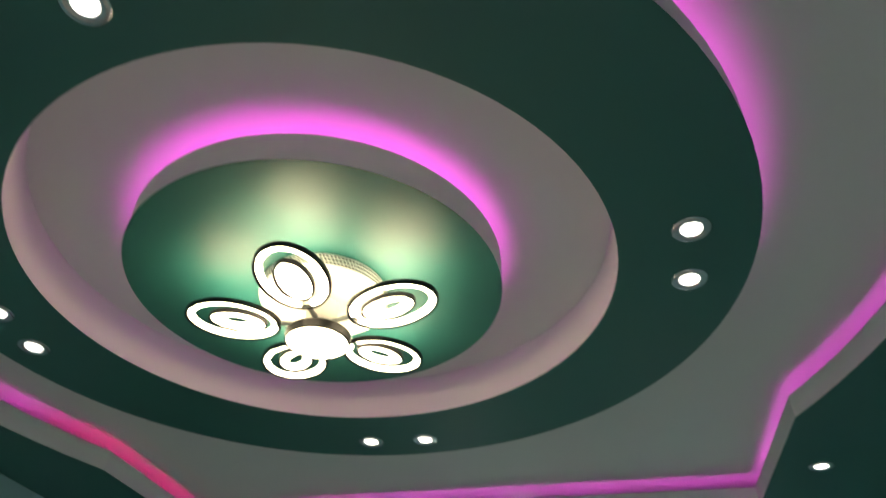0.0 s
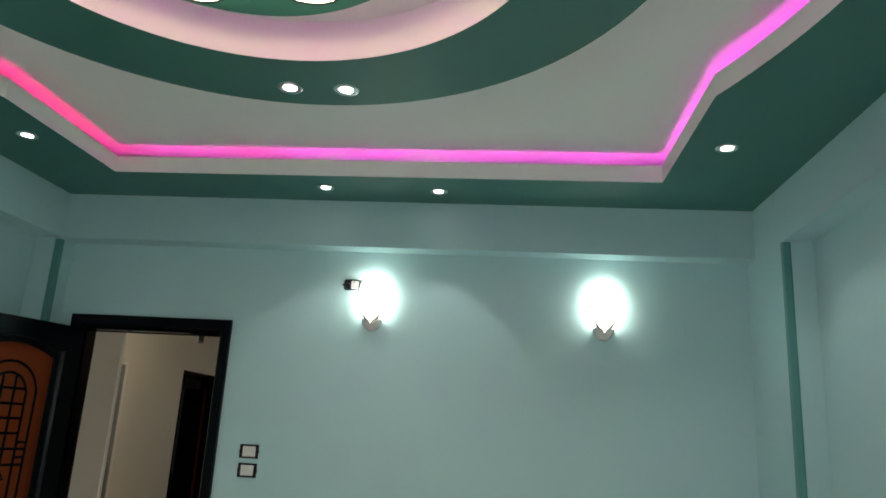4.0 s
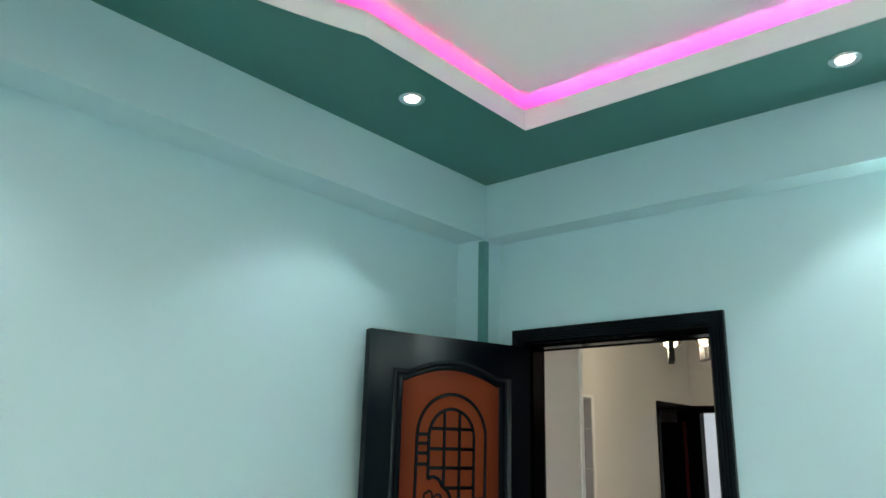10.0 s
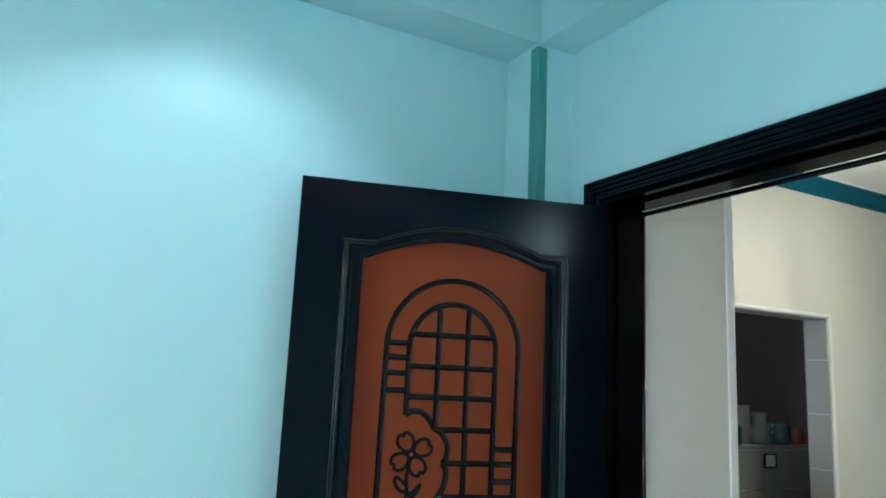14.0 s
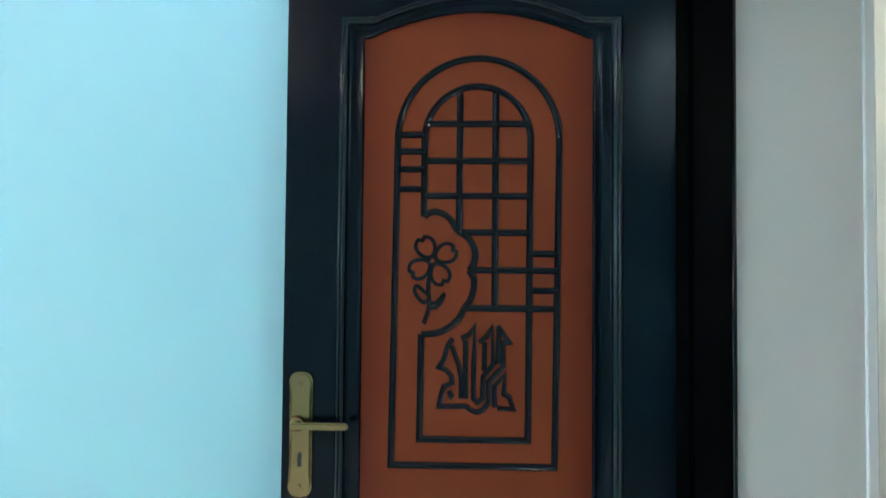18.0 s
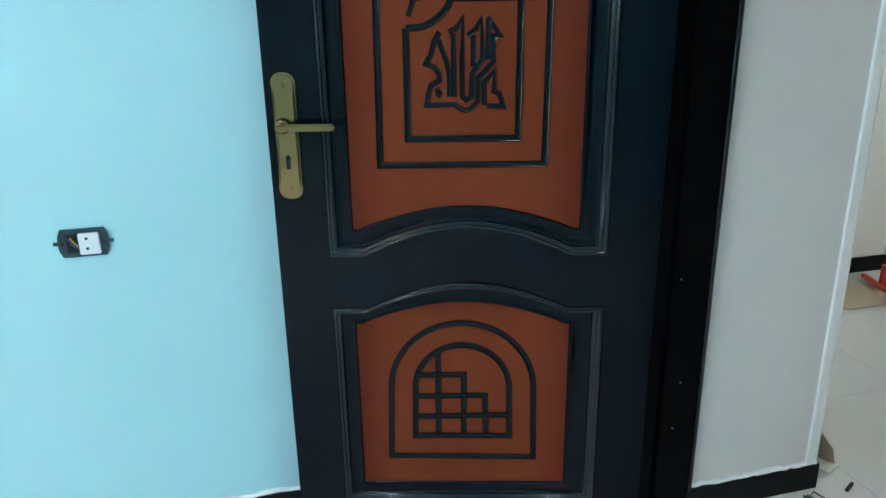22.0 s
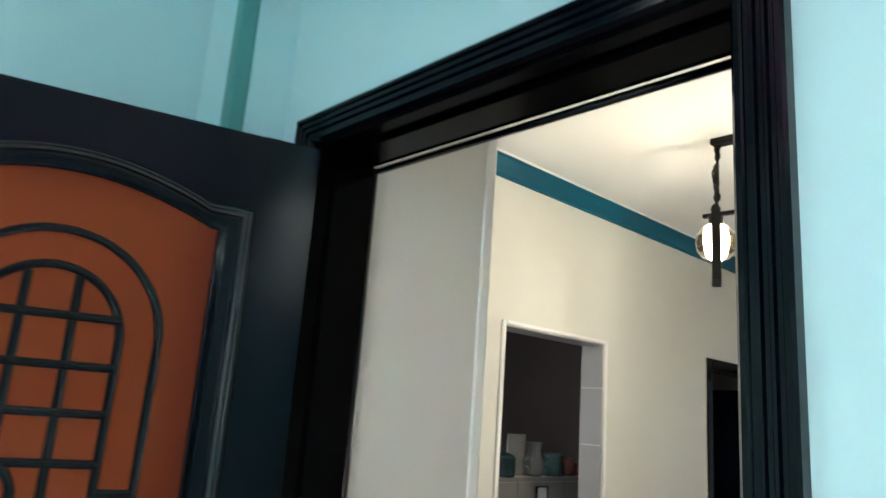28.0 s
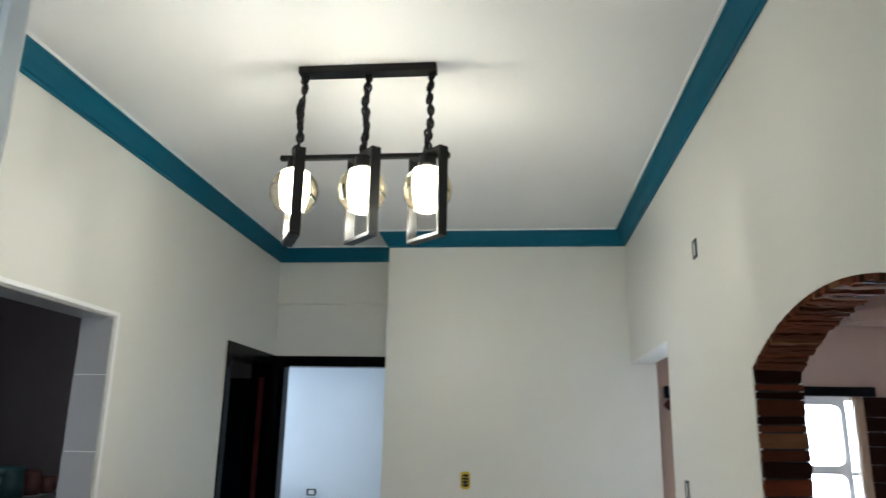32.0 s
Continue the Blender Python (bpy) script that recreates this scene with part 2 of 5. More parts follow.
def box(bm, x0, y0, z0, x1, y1, z1, bevel=0.0):
    vs = [bm.verts.new((x, y, z)) for x in (x0, x1) for y in (y0, y1) for z in (z0, z1)]
    fs = [bm.faces.new([vs[i] for i in q]) for q in ((0, 1, 3, 2), (4, 6, 7, 5), (0, 4, 5, 1), (2, 3, 7, 6), (0, 2, 6, 4), (1, 5, 7, 3))]
    if bevel:
        bmesh.ops.bevel(bm, geom=list({e for f in fs for e in f.edges}), offset=bevel, segments=2, affect="EDGES")
    return bm


def boxes(*dims, bevel=0.0):
    bm = bmesh.new()
    for d in dims:
        box(bm, *d, bevel=bevel)
    return bm


def prism(outline, axis, a, b):
    """A solid from a flat outline, drawn out from a to b along axis 0, 1 or 2."""
    bm = bmesh.new()
    put = lambda p, v: (v, p[0], p[1]) if axis == 0 else (p[0], v, p[1]) if axis == 1 else (p[0], p[1], v)
    lo = [bm.verts.new(put(p, a)) for p in outline]
    hi = [bm.verts.new(put(p, b)) for p in outline]
    n = len(outline)
    for i in range(n):
        bm.faces.new((lo[i], lo[(i + 1) % n], hi[(i + 1) % n], hi[i]))
    bm.faces.new(lo), bm.faces.new(hi)
    bmesh.ops.triangulate(bm, faces=[f for f in bm.faces if len(f.verts) > 4])
    return bm


def loft(loops, closed=True, ring=False):
    """Skin between loops of points of equal length."""
    bm = bmesh.new()
    vs = [[bm.verts.new(p) for p in lp] for lp in loops]
    n = len(loops[0])
    m = len(loops)
    for j in range(m if ring else m - 1):
        for i in range(n if closed else n - 1):
            a, b = vs[j], vs[(j + 1) % m]
            bm.faces.new((a[i], a[(i + 1) % n], b[(i + 1) % n], b[i]))
    return bm


def lathe(profile, seg=24, cx=0.0, cy=0.0):
    """Round body from (radius, z) pairs; ends are closed."""
    bm = loft([[(cx + r * math.cos(2 * math.pi * k / seg), cy + r * math.sin(2 * math.pi * k / seg), z) for k in range(seg)] for r, z in profile])
    bm.verts.ensure_lookup_table()
    n = len(bm.verts)
    bm.faces.new(bm.verts[:seg]), bm.faces.new(bm.verts[n - seg:])
    return bm


def tube(points, r, sides=8, flat=1.0, closed=False, bm=None, out=None):
    """A round bar along points. flat squeezes it along the direction out."""
    bm = bm or bmesh.new()
    pts = [Vector(p) for p in points]
    n = len(pts)
    rings = []
    up = Vector(out) if out else None
    last = None
    for i, p in enumerate(pts):
        a = pts[i - 1] if (i or closed) else p
        b = pts[(i + 1) % n] if (i < n - 1 or closed) else p
        d = (b - a).normalized()
        u = up if up else (last - d * last.dot(d) if last else d.orthogonal())
        u = u.normalized()
        last = u
        s = d.cross(u).normalized()
        k = 1.0
        if up and 0 < i < n - 1:
            c = (p - a).normalized().dot((b - p).normalized())
            k = 1 / max(0.5, math.sqrt(max(0.0, (1 + c) / 2)))
        rings.append([bm.verts.new(p + s * r * k * math.cos(2 * math.pi * j / sides) + u * r * flat * math.sin(2 * math.pi * j / sides)) for j in range(sides)])
    for i in range(n if closed else n - 1):
        a, b = rings[i], rings[(i + 1) % n]
        for j in range(sides):
            bm.faces.new((a[j], a[(j + 1) % sides], b[(j + 1) % sides], b[j]))
    if not closed:
        bm.faces.new(rings[0]), bm.faces.new(rings[-1])
    return bm


def structure(name, bm, mat, label, category, smooth=False):
    return tagged(part(name, bm, mat, smooth=smooth), label, category, kind="structure")


def arc(cx, cy, rx, ry, a0, a1, n):
    return [(cx + rx * math.cos(radians(a0 + (a1 - a0) * k / n)), cy + ry * math.sin(radians(a0 + (a1 - a0) * k / n))) for k in range(n + 1)]


# ---- bedroom shell ----
structure("wall_west", boxes((-0.15, SY, FLOOR, 0, 0, SLAB)), AQUA, "light aqua painted bedroom wall", "wall")
structure("beam_west", boxes((0, SY, BZ, BX, 0, SLAB)), AQUA, "aqua painted ceiling beam along the wall", "beam")
HX0, HX1, HZ = 0.300, 1.272, 2.125
structure("wall_north", boxes((-0.15, 0.0, FLOOR, HX0, 0.12, SLAB), (HX1, 0.0, FLOOR, EX + 0.3, 0.12, SLAB), (HX0, 0.0, HZ, HX1, 0.12, SLAB)),
          AQUA, "light aqua painted bedroom wall with the doorway", "wall")
structure("beam_north", boxes((BX, BY, BZ, EX, 0, SLAB)), AQUA, "aqua painted ceiling beam above the door wall", "beam")
structure("column_northwest", boxes((0, BY - 0.006, FLOOR, BX - 0.004, 0, BZ)), AQUA, "aqua painted column in the corner", "column")
structure("column_northeast", boxes((EX, -0.57, FLOOR, EX + 0.3, 0, BZ)), AQUA, "aqua painted column beside the recess", "column")
structure("beam_east", boxes((EX, SY, BZ, EX + 0.3, 0, SLAB)), AQUA, "aqua painted ceiling beam over the recess", "beam")
WX0, WX1, WZ0, WZ1 = 1.75, 3.45, 0.95, 2.25
structure("wall_east", boxes((EXR, SY, FLOOR, EXR + 0.16, -0.57, BZ)), AQUA, "light aqua painted recessed wall", "wall")
structure("wall_south", boxes((-0.15, SY - 0.15, FLOOR, WX0, SY, SLAB), (WX1, SY - 0.15, FLOOR, EX + 0.3, SY, SLAB), (WX0, SY - 0.15, FLOOR, WX1, SY, WZ0), (WX0, SY - 0.15, WZ1, WX1, SY, SLAB)),
          AQUA, "light aqua painted bedroom wall with an added unseen window", "wall")
structure("slab", boxes((-0.15, SY - 0.15, SLAB, EX + 0.3, 0.12, SLAB + 0.2)), WHITE, "white painted ceiling slab", "ceiling")
# unseen window, added to let the fill daylight in
win = thing("added_window_1", (WX0 + WX1) / 2, SY - 0.05, WZ0, "added unseen bedroom window with a white frame and two clear panes", "window", kind="structure")
for nm, d in (("window_frame", (-0.85, -0.03, 0, -0.79, 0.03, 1.3)), ("window_frame", (0.79, -0.03, 0, 0.85, 0.03, 1.3)), ("window_frame", (-0.79, -0.03, 0, 0.79, 0.03, 0.06)),
              ("window_frame", (-0.79, -0.03, 1.24, 0.79, 0.03, 1.3)), ("mullion", (-0.03, -0.03, 0.06, 0.03, 0.03, 1.24))):
    part(nm, boxes(d, bevel=0.004), SILL, win)
for x0, x1 in ((-0.79, -0.03), (0.03, 0.79)):
    part("pane", boxes((x0, -0.004, 0.06, x1, 0.004, 1.24)), CLEAR, win).visible_shadow = False

# lowered plaster ceiling: the frame round the room
KL, KR = (0.715, -1.52), (3.815, -1.615)
CL, CR = (0.722, -0.575), (3.82, -0.595)
APL, APR = 0.47, 4.06


def bow(y, kink, apex):
    h = abs(kink[1] - CY)
    return apex + (kink[0] - apex) * ((y - CY) / h) ** 2


back = lambda p: (p[0], 2 * CY - p[1])
inner = [CL, CR, KR]
inner += [(bow(KR[1] + (back(KR)[1] - KR[1]) * k / 24, KR, APR), KR[1] + (back(KR)[1] - KR[1]) * k / 24) for k in range(1, 24)]
inner += [back(KR), back(CR), back(CL), back(KL)]
inner += [(bow(back(KL)[1] + (KL[1] - back(KL)[1]) * k / 24, KL, APL), back(KL)[1] + (KL[1] - back(KL)[1]) * k / 24) for k in range(1, 24)]
inner += [KL]


def moved(pts, d):
    """The closed outline pushed d outwards (to its left-hand side)."""
    out, n = [], len(pts)
    for i in range(n):
        a, p, b = Vector(pts[i - 1]), Vector(pts[i]), Vector(pts[(i + 1) % n])
        u, v = (p - a).normalized(), (b - p).normalized()
        nu, nv = Vector((-u.y, u.x)), Vector((-v.y, v.x))
        w = (nu + nv).normalized()
        out.append(tuple(p + w * d / max(0.4, w.dot(nu))))
    return out


def to_room(p):
    """Where the ray from the middle through p meets the beams."""
    d = Vector(p) - Vector((CX, CY))
    ks = []
    if d.x:
        ks.append(((EX if d.x > 0 else BX) - CX) / d.x)
    if d.y:
        ks.append(((BY if d.y > 0 else SY) - CY) / d.y)
    k = min(k for k in ks if k > 0)
    return (CX + d.x * k, CY + d.y * k)


def with_corners(pts):
    """Outline and rim of the plaster frame, with the room's corners among the rim points."""
    rim = [to_room(p) for p in pts]
    for c in ((BX, BY), (EX, BY), (EX, SY), (BX, SY)):
        i = min(range(len(rim)), key=lambda j: (rim[j][0] - c[0]) ** 2 + (rim[j][1] - c[1]) ** 2)
        rim[i] = c
    return rim


rim = with_corners(inner)
wide = moved(inner, 0.16)
lv = lambda pts, z: [(x, y, z) for x, y in pts]
frame_bm = loft([lv(rim, DROP), lv(inner, DROP)])
structure("ceiling_frame", frame_bm, GREEN, "dark green lowered plaster ceiling round the room", "ceiling")
fascia_bm = loft([lv(inner, DROP + 0.0005), lv(inner, LEDGE), lv(moved(inner, 0.02), LEDGE), lv(moved(inner, 0.02), LEDGE - 0.045), lv(wide, LEDGE - 0.045)])
structure("cove_fascia", fascia_bm, WHITE, "white plaster edge of the light cove", "ceiling")
strip = thing("cove_light_strip", CX, CY, LEDGE, "pink glowing strip hidden in the ceiling cove", "light strip")
led = moved(inner, 0.028)
off = lambda pts, dz: [(x - CX, y - CY, dz) for x, y in pts]
part("led_band", loft([off(led, -0.040), off(moved(inner, 0.0405), -0.040)]), L_PINK, strip)


def ring_solid(r0, r1, z0, z1, seg=72, rings=None, CX=CX + 0.010, CY=CY - 0.006):
    prof = rings or [(r0, z0), (r1, z0), (r1, z1), (r0, z1)]
    return loft([[(CX + r * math.cos(2 * math.pi * k / seg), CY + r * math.sin(2 * math.pi * k / seg), z) for k in range(seg)] for r, z in prof], ring=rings is None)


RO, RI, RD = 1.285, 0.900, 0.578
structure("ceiling_ring", ring_solid(RI, RO, 0, 0, 96, [(RI, DROP), (RO, DROP)]), GREEN, "dark green round lowered plaster ring", "ceiling")
structure("ring_edge_inner", ring_solid(RI, RO, 0, 0, 96, [(RI, DROP + 0.0005), (RI, SLAB)]), WHITE, "white plaster inner edge of the round ring", "ceiling", smooth=True)
structure("ring_edge_outer", ring_solid(RI, RO, 0, 0, 96, [(RO, DROP + 0.0005), (RO, LEDGE - 0.005), (RO - 0.02, LEDGE - 0.005), (RO - 0.02, LEDGE - 0.05), (RO - 0.2, LEDGE - 0.05)]),
          WHITE, "white plaster outer edge of the round ring", "ceiling")
structure("ceiling_disc", lathe([(RD, DROP), (RD, DROP + 0.0006)], 96, CX - 0.012, CY + 0.010), GREEN, "dark green round plaster disc under the chandelier", "ceiling")
structure("disc_edge", ring_solid(0, 0, 0, 0, 96, [(RD, DROP + 0.001), (RD, LEDGE), (RD - 0.02, LEDGE), (RD - 0.02, LEDGE - 0.05), (0.1, LEDGE - 0.05)], CX=CX - 0.012, CY=CY + 0.010),
          WHITE, "white plaster edge of the round disc", "ceiling")


def round_strip(name, r0, r1, z, a0, a1, label):
    ob = thing(name, CX, CY, z, label, "light strip")
    n = 72
    lo = [(r0 * math.cos(radians(a0 + (a1 - a0) * k / n)), r0 * math.sin(radians(a0 + (a1 - a0) * k / n)), 0) for k in range(n + 1)]
    hi = [(p[0] * r1 / r0, p[1] * r1 / r0, 0) for p in lo]
    part("led_band", loft([lo, hi], closed=False), L_PINK_ROUND, ob)


L_PINK_ROUND = L_PINK.copy()
L_PINK_ROUND.name = "pink_led_round"
L_PINK_ROUND.node_tree.nodes["Principled BSDF"].inputs["Emission Strength"].default_value = LED_S * 0.95
round_strip("disc_light_strip", RD - 0.075, RD - 0.045, LEDGE - 0.040, 0, 360, "pink glowing strip on the round ceiling disc")
round_strip("ring_light_strip", RO - 0.075, RO - 0.045, LEDGE - 0.040, -40, 22, "pink glowing strip on the round ceiling ring")

# floor and skirting
structure("floor", boxes((-0.15, SY - 0.15, FLOOR - 0.15, EX + 0.3, 0.12, FLOOR - 0.008)), GROUT, "grey grout bed of the bedroom floor", "floor")
structure("baseboard_west", boxes((0, SY, FLOOR, 0.012, BY, -0.028), bevel=0.002), BLACKTILE, "black marble skirting", "baseboard")
structure("baseboard_north", boxes((1.32, -0.012, FLOOR, EX, 0, -0.028), bevel=0.002), BLACKTILE, "black marble skirting", "baseboard")


def corner_guard(x, y, z0, z1, sx, label):
    """A rounded corner strip with two flats."""
    w, t = 0.034, 0.006
    prof = [(-w * sx, 0.0005), (-w * sx, -t * 0.6), (-w * 0.75 * sx, -t), (0, -t), (t * 0.7 * sx, -t * 0.7), (t * sx, 0), (t * sx, w * 0.75), (t * 0.6 * sx, w), (-0.0005 * sx, w), (-0.0005 * sx, 0.0005)]
    bm = prism([(x + px, y + py) for px, py in prof], 2, z0, z1)
    return tagged(part("corner_guard", bm, GUARD), label, "corner guard", group="corner guards")


corner_guard(BX - 0.004, BY - 0.006, FLOOR, BZ - 0.012, 1, "darker green plastic corner guard on the column edge")
corner_guard(EX, -0.57, FLOOR, BZ - 0.012, -1, "darker green plastic corner guard on the column edge")

# ---- bedroom lights ----
def downlight(x, y, z, spread, r=0.054):
    ob = thing("downlight", x, y, z, "small round recessed downlight with a chrome ring, switched on", "downlight", group="ceiling downlights")
    part("bezel", lathe([(r * 0.54, 0.0), (r * 0.58, -0.0045), (r * 0.72, -0.006), (r * 0.9, -0.007), (r, -0.003), (r, 0.0)], 28), CHROME, ob, smooth=True)
    part("lens", lathe([(r * 0.53, 0.0), (r * 0.53, -0.0035), (r * 0.42, -0.0055)], 24), L_SPOT, ob)
    if spread:
        s = new("downlight_lamp", bpy.data.lights.new("downlight_lamp", "SPOT"))
        s.data.energy, s.data.spot_size, s.data.spot_blend, s.data.shadow_soft_size, s.data.color = SPOT_W, radians(spread), 0.38, 0.025, (0.90, 0.96, 1.0)
        s.matrix_world = pose(x, y, z - 0.012)
    return ob


for x, y in ((1.922, -0.388), (2.59, -0.365), (0.534, -1.094), (4.012, -1.09), (0.345, -2.77), (4.2, -2.75), (0.53, -4.44), (4.01, -4.44), (1.92, -5.15), (2.59, -5.15),
             (2.08, -1.650), (2.316, -1.636), (3.335, -2.875), (3.345, -2.638), (1.115, -2.61), (1.135, -2.83), (2.09, -3.81), (2.32, -3.85)):
    downlight(x, y, DROP, 100 if abs(x - CX) > 1.5 else 84)

# chandelier
ch = thing("ceiling_lamp", CX + 0.02, CY, DROP, "flower-shaped LED ceiling lamp with five glowing oval petals", "ceiling lamp")
IVORY = material("ivory_lamp_metal", (0.82, 0.81, 0.76), 0.4, vary=0.03)
part("canopy", lathe([(0.190, 0.0), (0.195, -0.008), (0.195, -0.045), (0.188, -0.052), (0.05, -0.056)], 56), IVORY, ch, "ivory round ceiling plate")
holes = bmesh.new()
for row in range(3):
    for k in range(110):
        a = 2 * math.pi * (k + 0.5 * (row % 2)) / 110
        c, s, z = math.cos(a), math.sin(a), -0.014 - row * 0.012
        q = [(0.1957, -0.0032, -0.0032), (0.1957, 0.0032, -0.0032), (0.1957, 0.0032, 0.0032), (0.1957, -0.0032, 0.0032)]
        holes.faces.new([holes.verts.new((c * x - s * y, s * x + c * y, z + dz)) for x, y, dz in q])
part("perforation", holes, BLACK, ch, "rows of small dark holes")
part("stem", lathe([(0.05, -0.05), (0.045, -0.15)], 24), IVORY, ch)
HUBZ = -0.185
part("hub_rim", lathe([(0.093, HUBZ + 0.024), (0.097, HUBZ + 0.020), (0.097, HUBZ - 0.005), (0.0915, HUBZ - 0.008), (0.090, HUBZ + 0.0)], 48), BLACK, ch, "dark rim of the middle disc")
part("hub_diffuser", lathe([(0.090, HUBZ + 0.001), (0.090, HUBZ - 0.004), (0.07, HUBZ - 0.006)], 48), L_CHAND, ch)


def oval(L, W, x0, z, n=40, gap=0.0):
    return [(x0 + L / 2 * math.cos(radians(180 + gap + (360 - 2 * gap) * k / n)), W / 2 * math.sin(radians(180 + gap + (360 - 2 * gap) * k / n)), z) for k in range(n + (1 if gap else 0))]


def petal(angle, tilt):
    m = pose(0, 0, -0.145) @ pose(0, 0, 0, 0, 0, angle) @ pose(0, 0, 0, 0, tilt, 0)
    x0, L, W = 0.252, 0.285, 0.212
    def band(L1, W1, L2, W2, z0, z1, gap=0.0, sh=0.0):
        n = 44
        rs = [oval(L1, W1, x0 + sh, z0, n, gap), oval(L1, W1, x0 + sh, z1, n, gap), oval(L2, W2, x0 + sh, z1, n, gap), oval(L2, W2, x0 + sh, z0, n, gap)]
        return loft(rs, closed=not gap, ring=True)
    pet = part("petal", band(L - 0.005, W - 0.005, L - 0.022, W - 0.022, -0.008, 0.005), BLACK, ch, "dark oval petal frame")
    pet.matrix_local = m
    part("petal_light", band(L - 0.022, W - 0.022, L - 0.058, W - 0.056, -0.005, 0.005, 10.0), L_CHAND, pet, "glowing oval band")
    part("inner_frame", band(0.172, 0.106, 0.158, 0.092, -0.008, 0.005, 0.0, -0.014), BLACK, pet, "dark inner oval")
    part("inner_light", band(0.158, 0.092, 0.100, 0.042, -0.005, 0.005, 0.0, -0.014), L_CHAND, pet, "glowing inner oval")
    part("arm", tube([(0.03, 0, 0.02), (0.07, 0, 0.012), (0.12, 0, 0.008)], 0.008), IVORY, pet)


for k in range(5):
    petal(-88 + 72 * k, (-3, -4, -5, -5, -2)[k])


# wall lamps
def wall_lamp(x, z):
    ob = thing("wall_lamp", x, -0.001, z, "white wall lamp with a glowing leaf-shaped shade", "wall lamp", group="wall lamps")
    cup = [(0.060 * math.cos(radians(a)), 0.012 + 0.070 * math.sin(radians(a))) for a in range(180, 361, 10)]
    part("backplate", loft([[(px, 0, pz) for px, pz in cup], [(px, -0.03, pz) for px, pz in cup], [(px * 0.86, -0.040, 0.012 + (pz - 0.012) * 0.86) for px, pz in cup], [(0, -0.042, -0.01)] * len(cup)]), PLASTIC, ob, "white half-moon wall cup", smooth=True)
    leaf_pts = []
    for k in range(41):
        s = k / 40
        a = 2 * math.pi * s
        w = 0.084 * math.sin(a) * (1 + 0.18 * math.cos(a))
        leaf_pts.append((w, 0.140 + 0.142 * math.cos(a) - (0.02 if abs(s - 0.5) < 0.02 else 0)))
    leaf_pts = leaf_pts[:-1]
    part("shade", prism([(px * 0.95, 0.140 + (pz - 0.140) * 0.97) for px, pz in leaf_pts], 1, -0.076, -0.046), L_SHADE, ob, "glowing leaf-shaped diffuser")
    part("led_plate", prism([(px * 0.88, 0.140 + (pz - 0.140) * 0.90) for px, pz in leaf_pts], 1, -0.045, -0.036), L_WALL, ob, "bright light plate behind the diffuser")
    part("shade_rim", tube([(px, -0.062, pz) for px, pz in leaf_pts], 0.0048, closed=True), RIM, ob, "smoky acrylic rim")
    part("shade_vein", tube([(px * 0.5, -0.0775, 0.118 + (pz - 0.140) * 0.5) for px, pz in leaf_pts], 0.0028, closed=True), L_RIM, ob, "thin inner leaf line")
    part("bracket", prism([(-0.052, 0.022), (0, -0.028), (0.052, 0.022), (0.043, 0.034), (0, -0.008), (-0.043, 0.034)], 1, -0.062, -0.03), PLASTIC, ob, "white v-shaped bracket")
    return ob


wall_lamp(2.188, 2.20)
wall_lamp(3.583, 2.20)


# ---- switches and sockets ----
def plate(name, m, w, h, label, category, insert=True, frame_mat=DARKPLASTIC, group=""):
    """A wall plate in the local xz plane, facing -y."""
    ob = thing(name, 0, 0, 0, label, category, group=group, m=m)
    t, d = 0.010, 0.009
    part("frame", boxes((-w / 2, -d, -h / 2, -w / 2 + t * 1.6, 0, h / 2), (w / 2 - t * 1.6, -d, -h / 2, w / 2, 0, h / 2),
                        (-w / 2 + t * 1.6, -d, -h / 2, w / 2 - t * 1.6, 0, -h / 2 + t), (-w / 2 + t * 1.6, -d, h / 2 - t, w / 2 - t * 1.6, 0, h / 2)), frame_mat, ob, "dark frame")
    if insert:
        part("rocker", boxes((-w / 2 + t * 1.6, -d * 0.8, -h / 2 + t, w / 2 - t * 1.6, -0.001, h / 2 - t), bevel=0.002), PLASTIC, ob, "white insert")
    for s in (-1, 1):
        part("tab", boxes((s * w / 2 - 0.006, -0.006, -0.006, s * w / 2 + 0.006, 0, 0.006), bevel=0.002), frame_mat, ob)
    return ob


for z in (1.396, 1.288):
    plate("light_switch", pose(1.510, 0, z), 0.112, 0.080, "white light switch in a dark frame beside the door", "switch", group="light switches by the door", frame_mat=BLACK)


